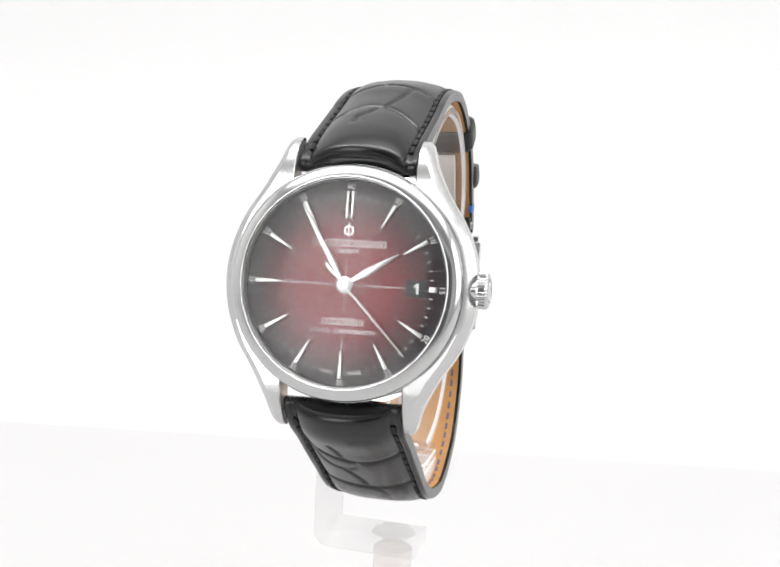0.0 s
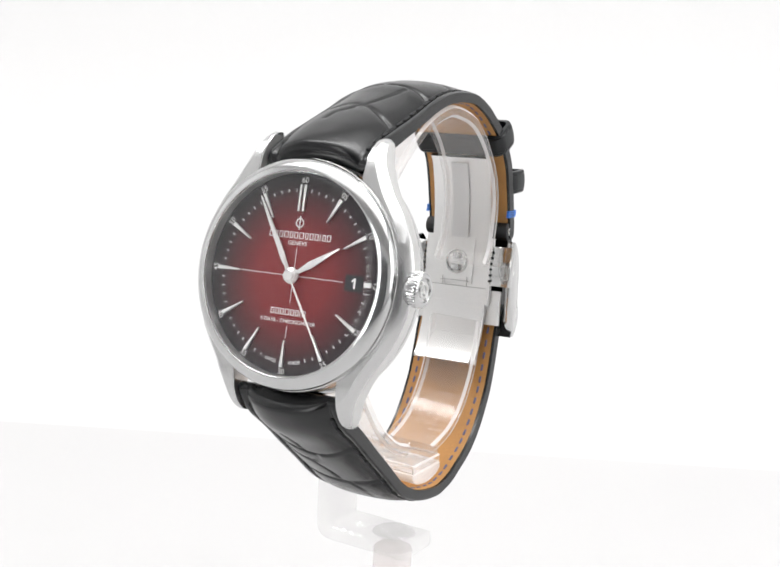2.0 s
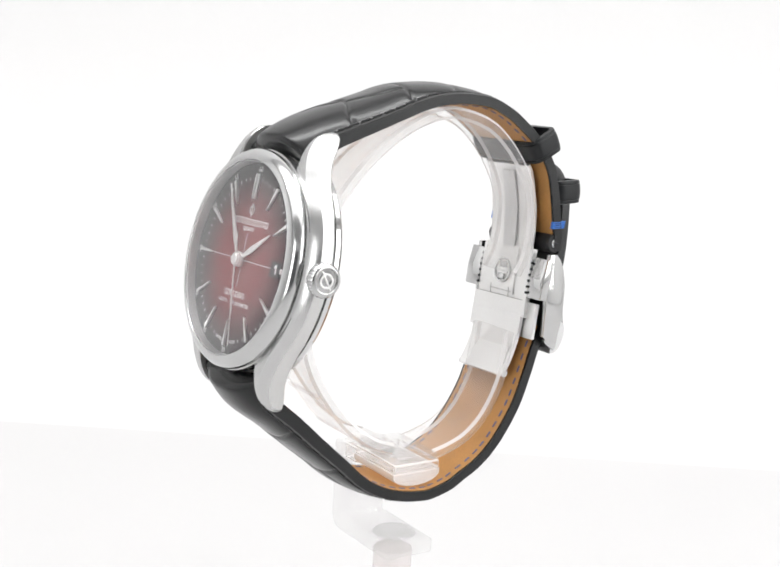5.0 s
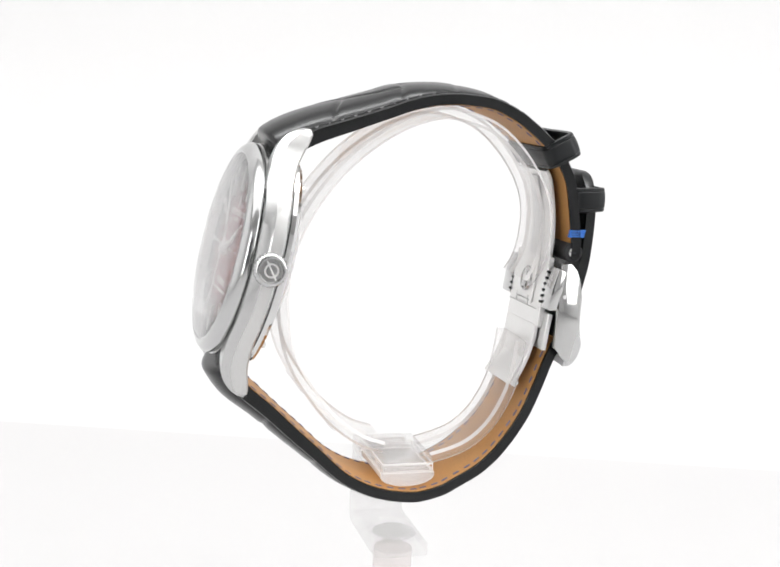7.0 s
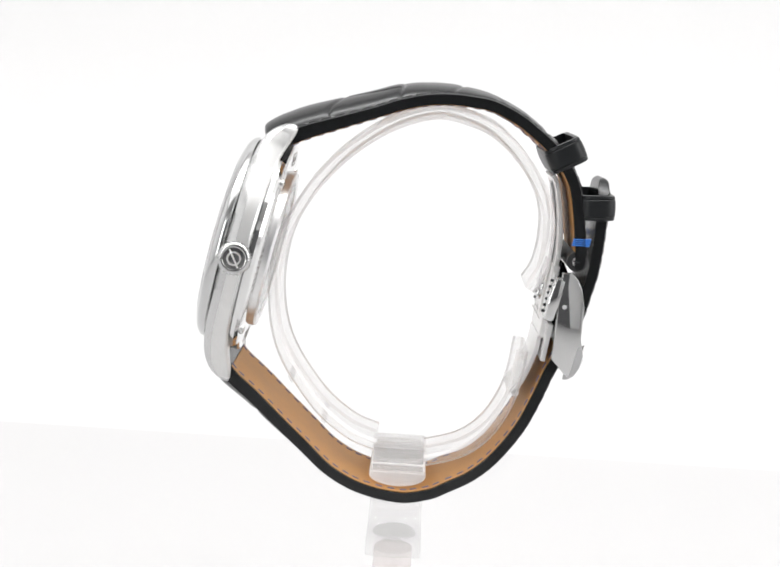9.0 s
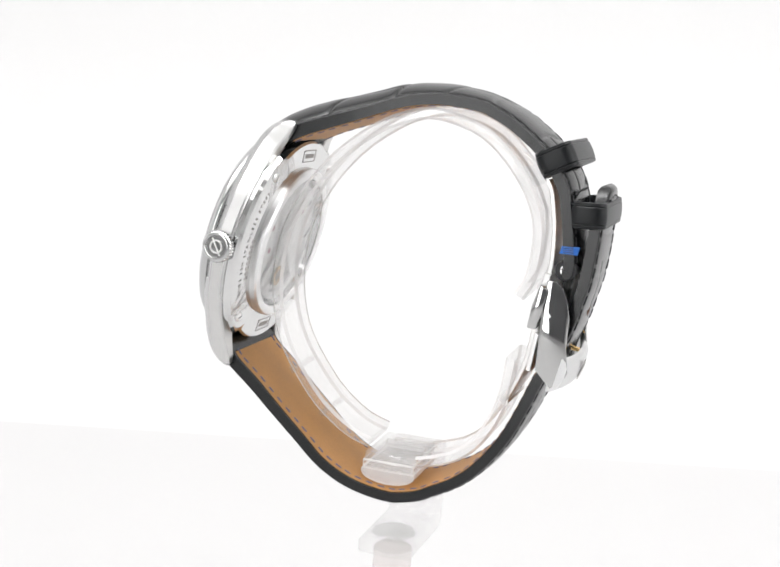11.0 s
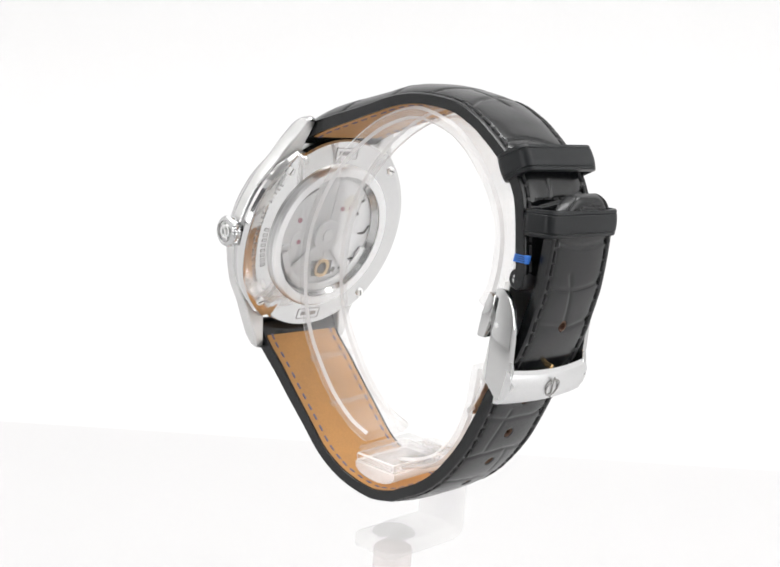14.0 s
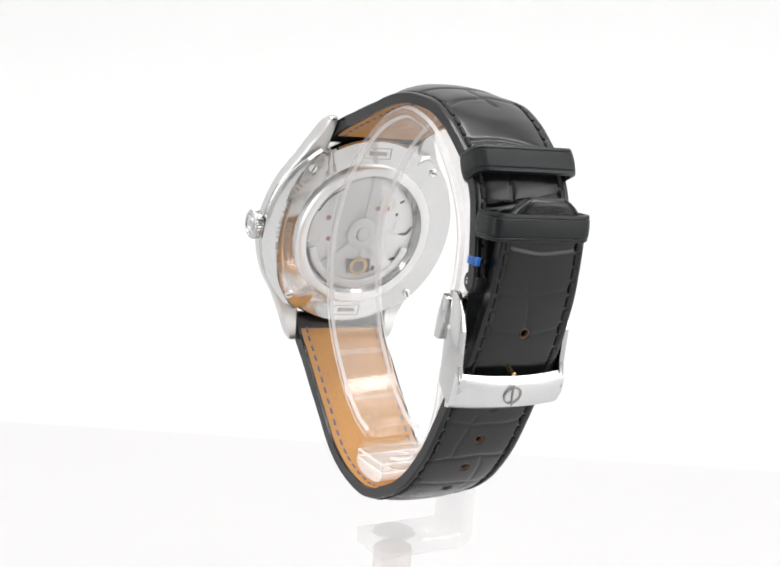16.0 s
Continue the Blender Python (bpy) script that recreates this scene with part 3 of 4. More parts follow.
# ---- the strap ----
def groove_lines(length, first, gap, seed, split=0.6, soft=0.8):
    """Creases of the scales: lines in (along, across) millimetres."""
    rng = random.Random(seed)
    lines, s, lean = [], first, 1.0
    while s < length - 2:
        bend, lean = rng.uniform(0.8, 2.2) * rng.choice((-1, 1)), -lean * rng.uniform(0.5, 1.3)
        lean = max(-1.6, min(1.6, lean))
        cross = [(s + bend * (1 - (u / 9.0) ** 2) + lean * u / 9.0 + rng.uniform(-0.15, 0.15), u) for u in np.linspace(-8.4, 8.4, 9)]
        lines.append((cross, soft * rng.uniform(0.75, 1.0)))
        nxt = s + gap(s) * rng.uniform(0.8, 1.25)
        if rng.random() < split:
            u0, u1 = rng.uniform(-4.0, 4.0), rng.uniform(-2.0, 2.0)
            a, b = s + bend * (1 - (u0 / 9.0) ** 2), nxt + 0.8
            lines.append(([(a + (b - a) * f, u0 + u1 * f * f + rng.uniform(-0.15, 0.15)) for f in np.linspace(0, 1, 5)], 0.65 * soft))
        s = nxt
    return lines


# The large scales beside the case, drawn one by one.
UPPER_SCALES = [([(12.5, -8.4), (13.2, -6), (15.3, -2), (15.6, 0), (14.5, 3), (12.6, 6), (11.8, 8.4)], 1.0), ([(15.5, 0.4), (12.8, -0.3), (11.0, -2.0), (8.5, -2.2)], 0.8), ([(15.5, 1.4), (19, 2.5), (23, 3.6), (26, 4.2)], 0.8),
                ([(24.0, -8.4), (25.4, -4), (26.8, 0), (26.2, 4), (24.8, 8.4)], 0.9), ([(26.6, -1.0), (30, -2.6), (34.5, -3.2)], 0.7)]
LOWER_SCALES = [([(11, -8.4), (13.5, -4.5), (15, -1), (15.2, 2), (14, 6), (13.3, 8.4)], 1.0), ([(8.5, -3.2), (11.5, -2.2), (14.4, -1.8)], 0.8), ([(12.8, -7), (17, -5.5), (18.8, -2.5), (17.5, -0.5), (15.2, 0.5)], 0.7), ([(18.5, -2.8), (22, -1), (25.5, 0)], 0.7),
                ([(25, -8.4), (26.5, -3), (26.8, 2), (25.5, 8.4)], 0.9), ([(26.8, 1.5), (30, 3.0), (35, 2.6)], 0.7)]


def strap_half(name, label, ref, shift, half, thick, pad, creases, holes, parent, span, side, depth=0.38, sewn=200.0):
    """One half of the strap along its outer seam line ref: black body, tan lining, stitches, punched holes.
    shift, half, thick, pad: functions of the way along it."""
    s, q, w = spline(ref, 0.25)
    nrm = np.stack([-w[:, 1], w[:, 0]], 1) * side
    us = np.concatenate([[-1.0, -0.985, -0.95], np.linspace(-0.9, 0.9, 81), [0.95, 0.985, 1.0]])
    S, U = np.meshgrid(s, us, indexing="ij")
    L = s[-1]
    hw = np.array([half(v / L) for v in s])
    cx = np.array([shift(v / L) for v in s])
    tk = np.array([thick(v / L) for v in s])
    pd = np.array([pad(v / L) for v in s])
    across = U * hw[:, None]
    inner = np.clip(1 - (np.abs(U) / 0.80) ** 2.4, 0, 1) ** 0.75
    height = pd[:, None] * inner
    height = height - 0.16 * np.exp(-((np.abs(U) - 0.845) / 0.04) ** 2) - 0.22 * np.clip((np.abs(U) - 0.94) / 0.06, 0, 1) ** 2
    crease = np.zeros_like(S)
    for pts, weight in creases:
        p = spline(pts, 0.6)[1]
        best = np.full(S.shape, 9.0)
        near = (s > p[:, 0].min() - 2) & (s < p[:, 0].max() + 2)
        for a, b in zip(p, p[1:]):
            d = b - a
            f = np.clip(((S[near] - a[0]) * d[0] + (across[near] - a[1]) * d[1]) / (d @ d + 1e-9), 0, 1)
            best[near] = np.minimum(best[near], np.hypot(S[near] - a[0] - f * d[0], across[near] - a[1] - f * d[1]))
        crease = np.maximum(crease, weight * np.exp(-(best / 0.38) ** 2) + 0.18 * weight * np.exp(-(best / 1.2) ** 2))
    fade = np.clip((0.9 - np.abs(U)) / 0.1, 0, 1)
    height = height - depth * crease * fade * np.clip((S - 1.0) / 4.0, 0, 1)
    for h in holes:
        height = height - 1.2 * np.exp(-(np.hypot(S - h, across) / 0.8) ** 6)
    # Rounded head and tail: the section thins to a lip.
    e = np.clip(S / 1.6, 0, 1)
    e2 = np.clip((L - S) / 1.2, 0, 1)
    taper = np.sqrt(1 - (1 - e) ** 2) * np.sqrt(1 - (1 - e2) ** 2)
    mid = -tk[:, None] * 0.5
    top = mid + (height - mid) * taper
    X = cx[:, None] + across
    Y, Z = q[:, None, 0] + nrm[:, None, 0] * top, q[:, None, 1] + nrm[:, None, 1] * top
    under = np.minimum(-(tk[:, None] - 0.10), mid + 0 * U)
    low = mid + (under - mid) * taper
    X2 = cx[:, None] + across * 0.995
    Y2, Z2 = q[:, None, 0] + nrm[:, None, 0] * low, q[:, None, 1] + nrm[:, None, 1] * low
    n, m = S.shape
    verts = np.concatenate([np.stack([X, Y, Z], -1).reshape(-1, 3), np.stack([X2, Y2, Z2], -1).reshape(-1, 3)])
    idx = np.arange(n * m).reshape(n, m)
    quads = [np.stack([idx[:-1, :-1], idx[1:, :-1], idx[1:, 1:], idx[:-1, 1:]], -1).reshape(-1, 4)]
    off = n * m
    quads.append(quads[0][:, ::-1] + off)
    for j in (0, m - 1):
        quads.append(np.stack([idx[:-1, j], idx[1:, j], idx[1:, j] + off, idx[:-1, j] + off], -1))
    for i in (0, n - 1):
        quads.append(np.stack([idx[i, :-1], idx[i, 1:], idx[i, 1:] + off, idx[i, :-1] + off], -1))
    me = bpy.data.meshes.new(name)
    me.from_pydata((verts * MM).tolist(), [], np.concatenate(quads).tolist())
    bm = bmesh.new()
    bm.from_mesh(me)
    bpy.data.meshes.remove(me)
    bm.transform(Matrix.Scale(1 / MM, 4))
    body = part(name, bm, LEATHER, parent, label, sharp=50)

    def at(v, x, lift):
        i = min(len(s) - 1, int(round(v / L * (len(s) - 1))))
        n2, w2 = nrm[i], w[i]
        m4 = Matrix(((1, 0, 0, cx[i] + x), (0, w2[0], n2[0], q[i][0] + n2[0] * lift), (0, w2[1], n2[1], q[i][1] + n2[1] * lift), (0, 0, 0, 1)))
        return m4, hw[i], tk[i]

    # Tan lining, thin, just inside the edges.
    a0, a1 = span
    keep = [i for i in range(0, len(s), 3) if a0 <= s[i] <= a1]
    bm = bmesh.new()
    rows = []
    for i in keep:
        ring = []
        for x, d in ((-0.93, tk[i] - 0.25), (0.93, tk[i] - 0.25), (0.93, tk[i]), (0.5, tk[i] + 0.03), (-0.5, tk[i] + 0.03), (-0.93, tk[i])):
            ring.append(bm.verts.new((cx[i] + x * hw[i], q[i][0] - nrm[i][0] * d, q[i][1] - nrm[i][1] * d)))
        rows.append(ring)
    for a, b in zip(rows, rows[1:]):
        for i in range(6):
            bm.faces.new((a[i], a[(i + 1) % 6], b[(i + 1) % 6], b[i]))
    bm.faces.new(rows[0]), bm.faces.new(rows[-1])
    part("lining", bm, LINING, body, "tan leather lining")

    def thread(material, lift_at, pitch, long, start, stop, wide, inside):
        base = None
        for sgn in (-1, 1):
            v = start
            while v < stop:
                m4, h, t = at(v, 0, 0)
                x = sgn * h * (0.845 if not inside else 0.80)
                m4, h, t = at(v, x, lift_at(v))
                local = CASE @ Matrix.Scale(MM, 4) @ m4 @ Matrix.Scale(1 / MM, 4)
                if base is None:
                    b = box(-wide / 2, wide / 2, -long / 2, long / 2, -0.14, 0.14, 0.11, 1)
                    base = part("stitch", b, material, body, frame_matrix=Matrix.Identity(4))
                    base.matrix_basis = local
                else:
                    twin(base, local, body)
                v += pitch
    thread(THREAD, lambda v: 0.05, 2.45, 1.9, 4.5, L - 3.5, 0.66, False)
    thread(THREAD_GREY, lambda v: -float(np.interp(v, s, tk)) - 0.03, 2.45, 1.35, max(3.0, a0 + 1), min(a1, L, sewn) - 1.0, 0.46, True)
    for h in holes:
        m4, _, t = at(h, 0, 0)
        ring = lathe([(0.66, -1.1), (0.66, 0.22), (0.85, 0.36), (1.0, 0.2), (1.0, -1.1)], 24, about="z")
        ring.transform(m4)
        part("punched_hole", ring, HOLE_BROWN, body)
    return body, at, L


UPPER = [(1.9, 19.3), (3.4, 21.2), (5.4, 22.9), (8.3, 24.9), (14.5, 28.5), (19.2, 31.3), (22.3, 33.3), (26.2, 35.3), (30.3, 36.7), (34.6, 37.5), (39.0, 37.8), (43.9, 36.8), (47.0, 35.6), (50.2, 34.1), (52.9, 32.5), (55.8, 29.9), (57.8, 27.2), (59.5, 23.4), (61.1, 19.2), (62.2, 16.2), (62.6, 13.2)]
LOWER = [(1.9, -19.6), (3.7, -21.8), (6.3, -24.0), (11.2, -26.5), (16.8, -29.7), (22.3, -32.7), (27.9, -35.8), (33.1, -37.4), (38.0, -37.8), (42.7, -37.4), (45.3, -36.6), (48.6, -34.9), (50.9, -33.0), (54.7, -29.6), (58.0, -25.0), (60.9, -18.3), (62.3, -12.1), (63.1, -7.0), (63.8, -4.0), (64.7, 0.2), (65.4, 5.1), (65.5, 8.9), (65.6, 12.7),
         (65.3, 16.3), (64.8, 19.9), (64.2, 23.4), (63.6, 27.0), (63.0, 30.0)]
upper, upper_at, upper_len = strap_half("strap_upper", "padded black alligator strap half with tan lining", UPPER, lambda f: 0.2 * f, lambda f: 9.95 - 0.75 * min(1, max(0, f - 0.22) * 1.8), lambda f: 2.9 - 0.8 * min(1, f * 4),
                                        lambda f: float(np.interp(f, [0, 0.15, 0.25, 0.32, 0.38, 0.45, 0.55, 1], [3.0, 3.0, 2.7, 2.5, 1.9, 1.5, 0.8, 0.45])), UPPER_SCALES + groove_lines(78, 35.0, lambda v: 9.5, 5), [], watch, (4.0, 200), 1, sewn=62.0)
lower, lower_at, lower_len = strap_half("strap_lower", "padded black alligator strap half passing through the buckle", LOWER, lambda f: float(np.interp(f, [0, 0.33, 0.5, 0.62, 0.75, 1.0], [0.0, 0.4, 0.5, 0.2, -0.5, -1.0])),
                                        lambda f: float(np.interp(f, [0, 0.4, 0.7, 0.93], [9.85, 9.2, 9.0, 8.2])) * (1 if f < 0.93 else math.sqrt(max(0.14, 1 - ((f - 0.93) / 0.075) ** 2))),
                                        lambda f: 2.7 - 0.6 * min(1, f * 4), lambda f: 2.2 * max(0, 1 - f * 2.6) ** 1.1 + 0.4 + 0.35 * math.exp(-((f - 0.42) / 0.16) ** 2), LOWER_SCALES + groove_lines(130, 35.5, lambda v: 8.6, 11, 0.3, 0.45), [63.0, 70.0, 77.0, 84.2, 99.5], watch, (4.0, 90), -1)


def keeper(parent, centre, tilt, x0, x1, y0, y1, z0, z1, name, label):
    """A leather loop round both strap ends: a rounded frame of smooth calf."""
    t, r = 0.85, 2.0
    def ring(xa, xb, ya, yb, rad):
        pts = []
        for cx_, cy_, a0 in ((xb - rad, yb - rad, 0), (xa + rad, yb - rad, 90), (xa + rad, ya + rad, 180), (xb - rad, ya + rad, 270)):
            for k in range(7):
                a = radians(a0 + 15 * k)
                pts.append((cx_ + rad * math.cos(a), cy_ + rad * math.sin(a)))
        return pts
    outer, inn = ring(x0, x1, y0, y1, r), ring(x0 + t, x1 - t, y0 + t, y1 - t, r - 0.7)
    bm = bmesh.new()
    n = len(outer)
    loops = []
    # Creased lines run along both edges; the middle swells a little and the loop sags along its length.
    for pts, zz, push in ((inn, z0, 0), (inn, z1, 0), (outer, z1 - 0.12, -0.12), (outer, z1 - 0.6, 0.0), (outer, z1 - 0.75, -0.1), (outer, z1 - 0.9, 0.04), (outer, (z0 + z1) / 2, 0.12), (outer, z0 + 0.9, 0.04), (outer, z0 + 0.75, -0.1), (outer, z0 + 0.6, 0.0), (outer, z0 + 0.12, -0.12)):
        loops.append([bm.verts.new((x * (1 + push / 9.8), y * (1 + push / 3.3), zz - 0.35 * (1 - (x / 9.8) ** 2))) for x, y in pts])
    for a, b in zip(loops, loops[1:] + loops[:1]):
        for i in range(n):
            bm.faces.new((a[i], a[(i + 1) % n], b[(i + 1) % n], b[i]))
    bm.transform(pose(*centre) @ Matrix.Rotation(radians(tilt), 4, "X"))
    return part(name, bm, CALF, parent, label)


keeper(watch, (0.0, 53.5, 32.1), 40.0, -9.85, 9.85, -3.4, 3.4, -2.35, 2.35, "keeper_loop", "smooth black leather keeper loop, tilted and empty")
keeper(watch, (0.0, 61.5, 24.7), 15.0, -9.75, 9.75, -3.2, 3.3, -2.3, 2.3, "keeper_loop", "smooth black leather keeper loop round the strap tail")


def strap_end():
    """The eye at the end of the upper half: the loop round the clasp pin, blue bar tacks and the screw."""
    eye = joined(lathe([(0.8, -9.15), (1.7, -9.15), (1.85, -8.95), (1.85, 8.95), (1.7, 9.15), (0.8, 9.15)], 28, about="x", centre=(0, 61.0, 14.5)))
    eye = part("strap_eye", eye, LEATHER_EDGE, watch, "black leather eye round the clasp pin")
    for x0, x1 in ((8.7, 9.4), (-9.4, -8.7)):
        for k in range(4):
            tack = box(x0, x1, -1.55, 1.6, -0.16, 0.16, 0.1, 1)
            tack.transform(pose(0, 60.6, 17.5 + 0.36 * k, 12.7))
            part("bar_tack", tack, THREAD_BLUE, upper, "bright blue bar tack")
        c = 9.05 if x0 > 0 else -9.05
        d = 0.25 if x0 > 0 else -0.25
        scr = joined(lathe([(0.05, c), (0.95, c), (0.9, c + d), (0.05, c + d)], 24, closed=False, about="x", centre=(0, 61.0, 14.5)))
        scr = part("pin_screw", scr, MARKER, watch, "slotted steel pin screw")
        slot = box(min(c + d, c + 1.3 * d), max(c + d, c + 1.3 * d), 60.15, 61.85, 14.4, 14.6, 0)
        part("slot", slot, BLACK_PLATE, scr)
    # Stitched turn-over below the first keeper, and the sewn tip of the tail.
    for k in range(6):
        m4, _, t = upper_at(upper_len - 15.0, -5.5 + 2.2 * k, 0.35)
        b = box(-0.85, 0.85, -0.2, 0.2, -0.1, 0.12, 0.06, 1)
        b.transform(m4)
        part("stitch", b, THREAD, upper)
    for k, (x, d) in enumerate(((-3.4, 2.6), (-1.7, 2.0), (0, 1.8), (1.7, 2.0), (3.4, 2.6), (-2.4, 4.2), (2.4, 4.2))):
        m4, _, t = lower_at(lower_len - d, x, 0.30)
        b = box(-0.7, 0.7, -0.18, 0.18, -0.1, 0.12, 0.06, 1)
        b.transform(m4)
        part("stitch", b, THREAD, lower)


strap_end()


def clasp():
    """Folding clasp: buckle frame, cover plates, blades and two push buttons."""
    top = part("folding_clasp", band([(58.6, 12.6), (58.9, 8.0), (59.4, 3.0), (59.8, -0.6)], 1.2, -7.4, 7.4, 0.8, 0.15, side=1), CLASP, watch, "satin steel folding clasp closing the strap")
    side = [(58.8, 12.1), (60.4, 12.5), (61.8, 11.6), (63.1, 9.9), (64.4, 7.0), (65.0, 3.9), (65.5, 1.5), (66.5, -0.9), (67.0, -2.3), (66.5, -4.3), (65.0, -5.9), (61.5, -3.5), (60.5, 2.0), (59.4, 7.3)]
    for x0, x1 in ((9.8, 10.8), (-10.8, -9.8)):
        plate = prism(side, x0, x1, "x", 0.14)
        hinge_line = pose(x0, 62.5, 4.0)
        plate.transform(hinge_line @ Matrix.Rotation(radians(4 if x0 > 0 else -4), 4, "Z") @ hinge_line.inverted())
        part("side_plate", plate, STEEL, top, "polished steel buckle side")
        c = 10.8 if x0 > 0 else -10.8
        part("rivet", lathe([(0.05, c - 0.1), (0.42, c - 0.1), (0.42, c + 0.18), (0.05, c + 0.18)] if x0 > 0 else [(0.05, c + 0.1), (0.42, c + 0.1), (0.42, c - 0.18), (0.05, c - 0.18)], 16, closed=False, about="x", centre=(0, 60.9, 6.3)), MARKER, top)
    # Curved front bar of the buckle, bulging in the middle.
    bm = bmesh.new()
    rows = []
    for x in np.linspace(-10.6, 10.6, 25):
        f = x / 10.6
        b = 1.1 * (1 - f * f)
        lift = -0.35 * (1 - f * f)
        sec = [(65.4 + b, 0.1 + lift), (66.2 + b, -0.4 + lift), (66.75 + b, -1.5 + lift), (66.8 + b, -3.6 + lift * 0.6), (66.2 + b, -5.4 + lift * 0.4), (65.4 + b, -6.2), (64.4 + b, -6.5), (64.3 + b, -5.4), (65.2 + b, -3.2)]
        rows.append([bm.verts.new((x, y, z)) for y, z in sec])
    k = len(rows[0])
    for a, b in zip(rows, rows[1:]):
        for i in range(k):
            bm.faces.new((a[i], a[(i + 1) % k], b[(i + 1) % k], b[i]))
    bm.faces.new(rows[0]), bm.faces.new(rows[-1])
    part("front_bar", bm, SATIN, top, "polished curved buckle bar with engraved ring emblem", sharp=30)
    ring = lathe([(1.4, -0.02), (1.4, 0.12), (1.72, 0.12), (1.72, -0.02)], 40)
    stem = box(-0.15, 0.15, -0.02, 0.12, -2.15, 2.15, 0)
    stem.transform(Matrix.Rotation(radians(12), 4, "Y"))
    mark = joined(ring, stem)
    mark.transform(pose(0.2, 67.96, -3.1) @ Matrix.Rotation(radians(-6), 4, "X"))
    part("emblem", mark, ENGRAVED, top, "engraved ring emblem")
    part("upper_blade", band([(53.0, 28.2), (54.4, 26.5), (56.6, 21.2), (58.0, 16.0), (58.5, 12.3)], 0.8, -6.3, 6.3, 0.8, 0.12, side=1), CLASP, top, "curved polished clasp blade")
    part("centre_rail", band([(53.3, 26.6), (55.6, 21.2), (57.0, 16.0), (57.5, 12.3)], 0.25, -1.8, 1.8, 0.8, 0.06, side=1), SATIN, top)
    part("rail_step", band([(57.4, 12.2), (57.7, 8.0), (58.2, 3.2)], 0.35, -3.6, 3.6, 0.8, 0.08, side=1), CLASP, top)
    part("lower_blade", band([(59.2, -0.4), (59.4, -3.0), (59.2, -6.0), (58.6, -9.4), (57.8, -12.0)], 0.8, -6.8, 6.8, 0.8, 0.12, side=1), CLASP, top, "curved polished clasp blade")
    part("hinge", lathe([(0.05, -6.8), (0.7, -6.8), (0.7, 6.8), (0.05, 6.8)], 20, closed=False, about="x", centre=(0, 57.6, -12.0)), CLASP, top)
    part("tongue_pin", lathe([(0.05, 64.0), (0.5, 64.0), (0.42, 66.4), (0.05, 66.6)], 16, closed=False, centre=(-0.2, 0, 0.0)), BRASS, top, "gilt buckle pin through the strap")
    part("release_stud", lathe([(2.0, 57.15), (2.05, 57.0), (2.35, 57.0), (2.45, 57.2), (2.45, 57.5), (2.0, 57.5)], 40, centre=(0, 0.1, 7.4)), STEEL, top, "polished ring of the release stud")
    for z in (8.5, 6.2):
        part("stud_key", box(-0.95, 0.95, 56.95, 57.5, z - 0.6, z + 0.6, 0.12), STEEL, top)
    for x in (-2.7, 2.7):
        part("seam", band([(57.36, 4.4), (57.55, 3.4), (57.72, 2.6)], 0.06, x - 0.06, x + 0.06, 0.6, side=1), ENGRAVED, top)
    part("seam", box(-6.9, 6.9, 57.66, 57.8, 2.5, 2.6, 0), ENGRAVED, top)
    part("seam", box(-3.2, 3.2, 57.5, 57.64, 3.55, 3.64, 0), ENGRAVED, top)
    part("base_plate", band([(60.2, 2.4), (60.4, -0.5), (60.7, -4.4)], 0.9, -9.5, 9.5, 0.8, 0.12, side=1), CLASP, top, "broad satin base plate of the buckle")
    part("end_cap", band([(58.6, -6.4), (58.2, -8.6), (57.5, -11.0), (56.7, -12.6)], 0.5, -5.9, 5.9, 0.6, 0.12, side=1), CLASP, top, "rounded end cap of the clasp blade")
    for s, x0 in ((1, 7.5), (-1, -7.5)):
        xs = sorted((x0, x0 + s * 4.2))
        part("push_button", prism([(58.0, 3.2), (59.6, 3.4), (59.8, 7.0), (59.6, 10.8), (58.0, 11.2), (57.7, 7.2)], xs[0], xs[1], "x", 0.3), STEEL, top, "polished steel push button")
        for k in range(6):
            z = 3.9 + 1.15 * k
            xe = sorted((x0 - s * 0.25, x0 + s * 0.2))
            part("serration", box(xe[0], xe[1], 57.6, 58.1, z, z + 0.5, 0.08, 1), BLACK_PLATE, top)


clasp()


# ---- the clear display stand ----
STAND = Matrix.Identity(4)
stand = tagged(new("display_stand"), "clear acrylic watch stand with open cuff ring on a short post", "display stand")
stand.matrix_basis = pose(0, 0, 0, 0, 0, TURN[0][1])


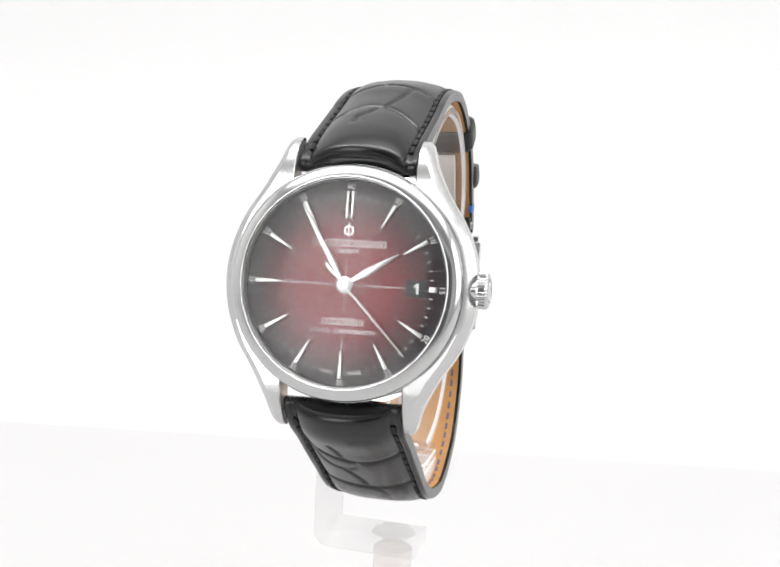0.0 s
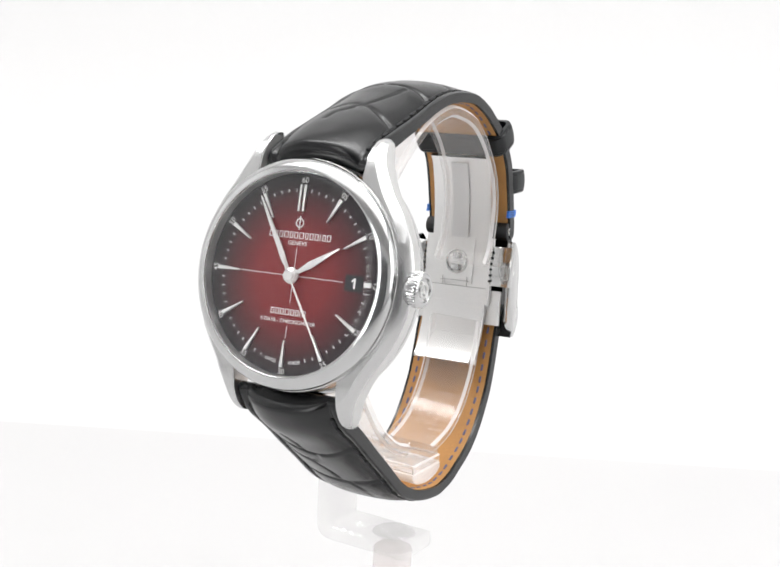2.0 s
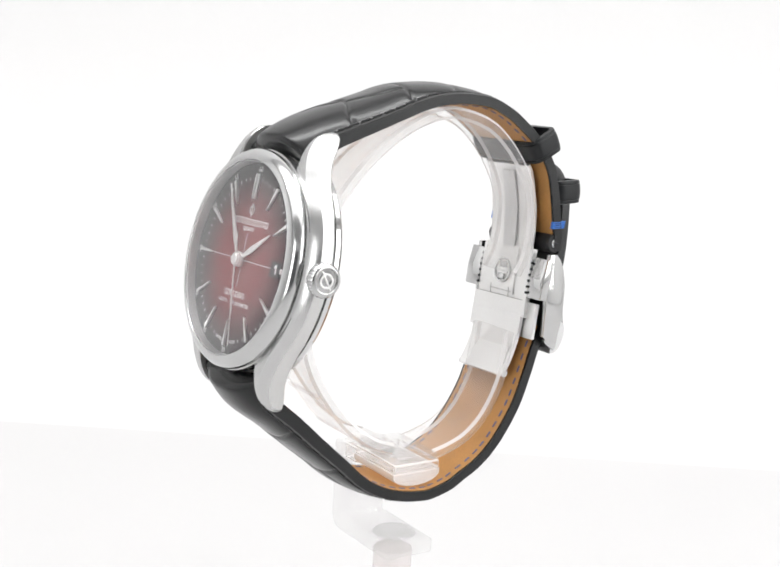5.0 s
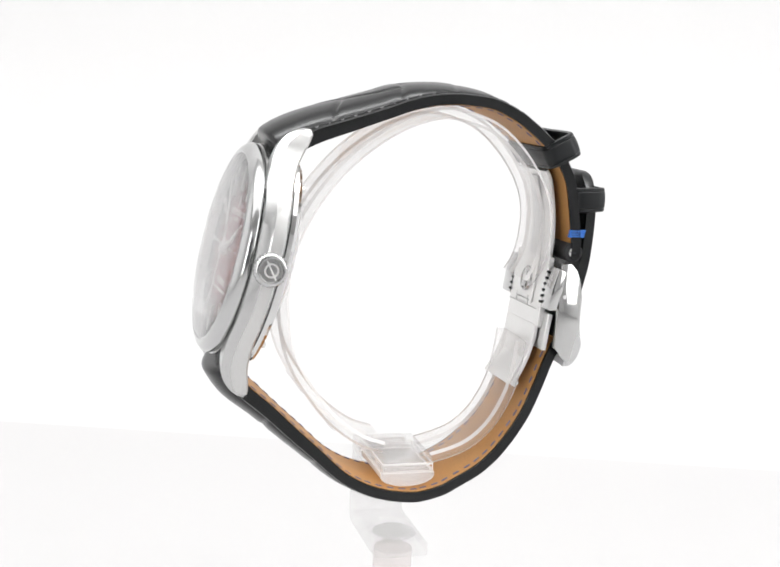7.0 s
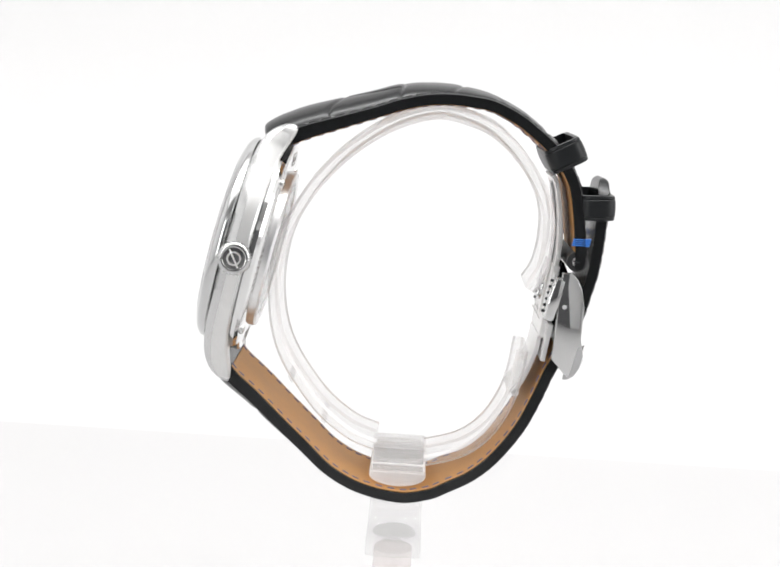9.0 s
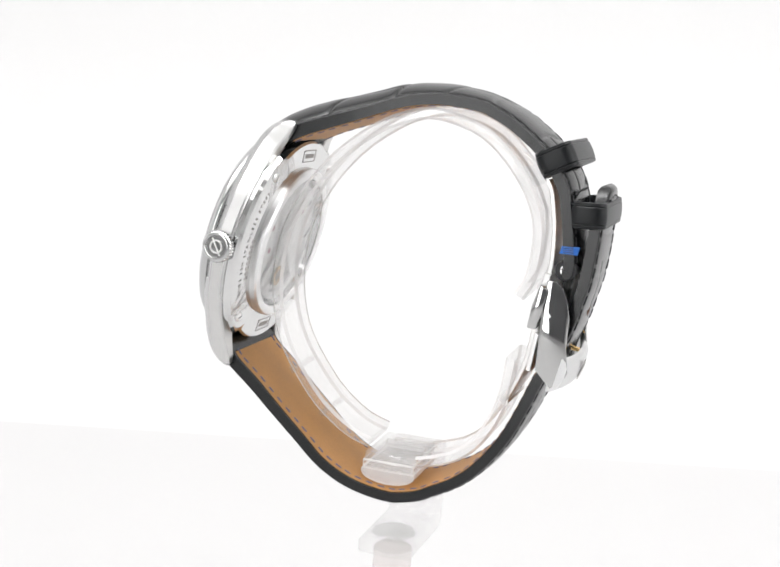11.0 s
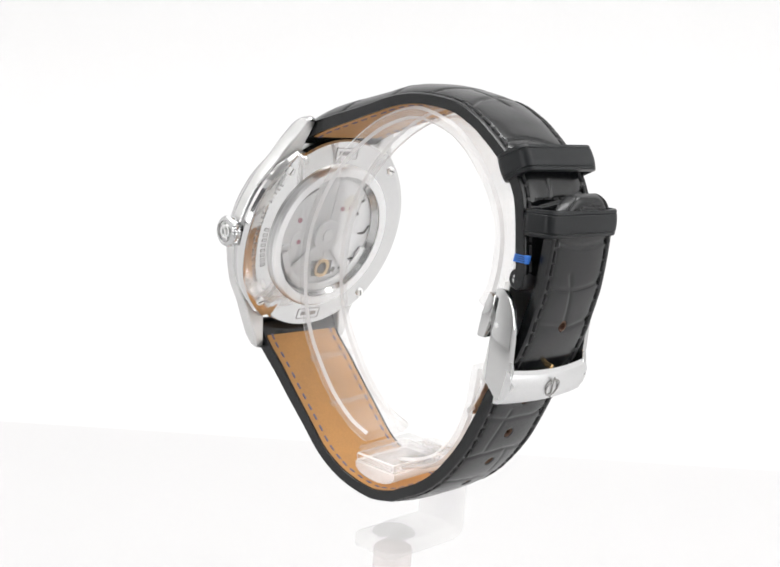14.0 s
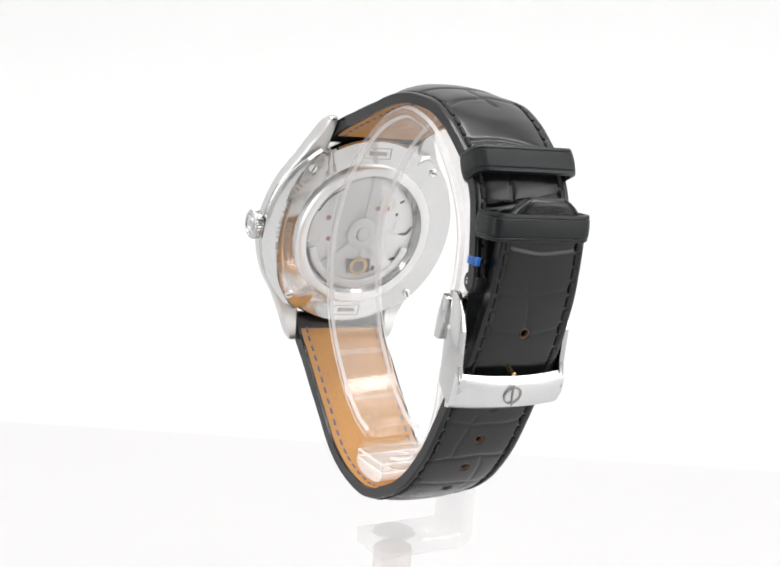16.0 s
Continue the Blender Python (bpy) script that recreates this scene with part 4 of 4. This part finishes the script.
def display_stand():
    def clear(name, bm, label="", material=ACRYLIC, edges=True):
        ob = part(name, bm, material, stand, label, frame_matrix=STAND, sharp=40)
        ob.visible_shadow = False
        # The narrow chamfers get a milky colour that paints the pale sheen of edges.
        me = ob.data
        me.materials.append(EDGE_SHEEN)
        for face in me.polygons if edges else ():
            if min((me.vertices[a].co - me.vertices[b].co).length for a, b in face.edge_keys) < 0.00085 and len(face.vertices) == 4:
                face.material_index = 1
        return ob

    cuff = [(22.6, 100.4), (24.4, 103.7), (25.3, 108.4), (25.3, 113.8), (23.6, 119.1), (19.5, 125.1), (13.8, 130.0), (6.6, 132.4), (1.5, 132.4), (-5.5, 129.8), (-12.4, 125.0), (-17.4, 119.8), (-21.0, 114.6), (-24.0, 108.2), (-25.3, 101.7), (-25.4, 95.9), (-24.6, 90.4), (-23.0, 85.7), (-20.2, 81.0),
            (-15.4, 75.0), (-9.6, 70.6), (-4.8, 68.8)]
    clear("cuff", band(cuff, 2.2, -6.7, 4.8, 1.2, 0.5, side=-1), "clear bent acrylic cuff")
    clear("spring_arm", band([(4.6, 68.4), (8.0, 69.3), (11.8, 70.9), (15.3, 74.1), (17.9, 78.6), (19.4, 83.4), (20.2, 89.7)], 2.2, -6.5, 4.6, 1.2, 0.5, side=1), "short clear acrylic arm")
    bottom = [(5.2, 65.4), (5.2, 64.7)] + [(5.2 * math.cos(a), 64.8 - 2.1 * math.sin(a)) for a in np.linspace(0.15, math.pi - 0.15, 17)] + [(-5.2, 64.7), (-5.2, 65.4)]
    clear("clamp", prism(bottom, -7.4, 6.2, "x", 0.25), "clear rounded acrylic clamp foot", MILKY)
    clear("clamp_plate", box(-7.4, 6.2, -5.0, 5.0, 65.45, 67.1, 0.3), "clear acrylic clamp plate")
    clear("clamp_plate", box(-7.4, 6.0, -4.7, 4.7, 67.15, 68.5, 0.3), "", ACRYLIC, False)
    for path, thick in (([(-20.9, 82.0), (-20.55, 81.5), (-20.2, 81.0)], 0.3), ([(-14.6, 74.3), (-14.2, 73.95), (-13.8, 73.6)], 0.3)):
        clear("cuff_rib", band(path, -thick, -6.6, 4.7, 0.4, 0.0, side=-1), "", ACRYLIC, False)
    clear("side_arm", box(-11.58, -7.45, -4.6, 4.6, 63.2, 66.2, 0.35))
    # One strip bent round from the upright into the crossbar.
    strip = [(-13.9, 67.2), (-13.9, 60.0), (-13.9, 55.5)] + [(-10.9 - 3.0 * math.cos(a), 52.4 - 3.0 * math.sin(a)) for a in np.linspace(0.15, math.pi / 2, 7)] + [(-7.0, 49.4), (0.0, 49.4), (5.9, 49.4)]
    bent = band(strip, 3.0, -5.2, 5.2, 0.7, 0.45, side=-1)
    bent.transform(pose(-0.7, 0, -1.2) @ Matrix(((0, 1, 0, 0), (1, 0, 0, 0), (0, 0, 1, 0), (0, 0, 0, 1))))
    clear("bent_strip", bent, "clear acrylic strip bent from upright to crossbar", FOOT_CLEAR, False)
    clear("boss", lathe([(0.05, 51.25), (4.1, 51.25), (3.8, 51.6), (0.05, 51.65)], 40, closed=False, about="z"), "", FOOT_CLEAR, False)
    clear("post", lathe([(0.05, 2.0), (3.8, 2.0), (3.7, 48.15), (0.05, 48.15)], 40, closed=False, about="z"), "frosted acrylic post", FROSTED, False)
    clear("base", lathe([(0.05, 0.0), (19.6, 0.0), (20.0, 0.4), (20.0, 1.6), (19.6, 1.95), (0.05, 1.95)], 64, closed=False, about="z"), "clear acrylic base disc", ACRYLIC, False)


display_stand()


# ---- what moves ----
def motions():
    walk(watch, [(t, pose(0, 0, WATCH_BASE, 0, 0, a)) for t, a in TURN])
    walk(stand, [(t, pose(0, 0, 0, 0, 0, a)) for t, a in TURN])
    walk(second, [(t, CASE @ Matrix.Rotation(radians(135.6 + 6.0 * t), 4, "Y")) for t in range(17)])


motions()
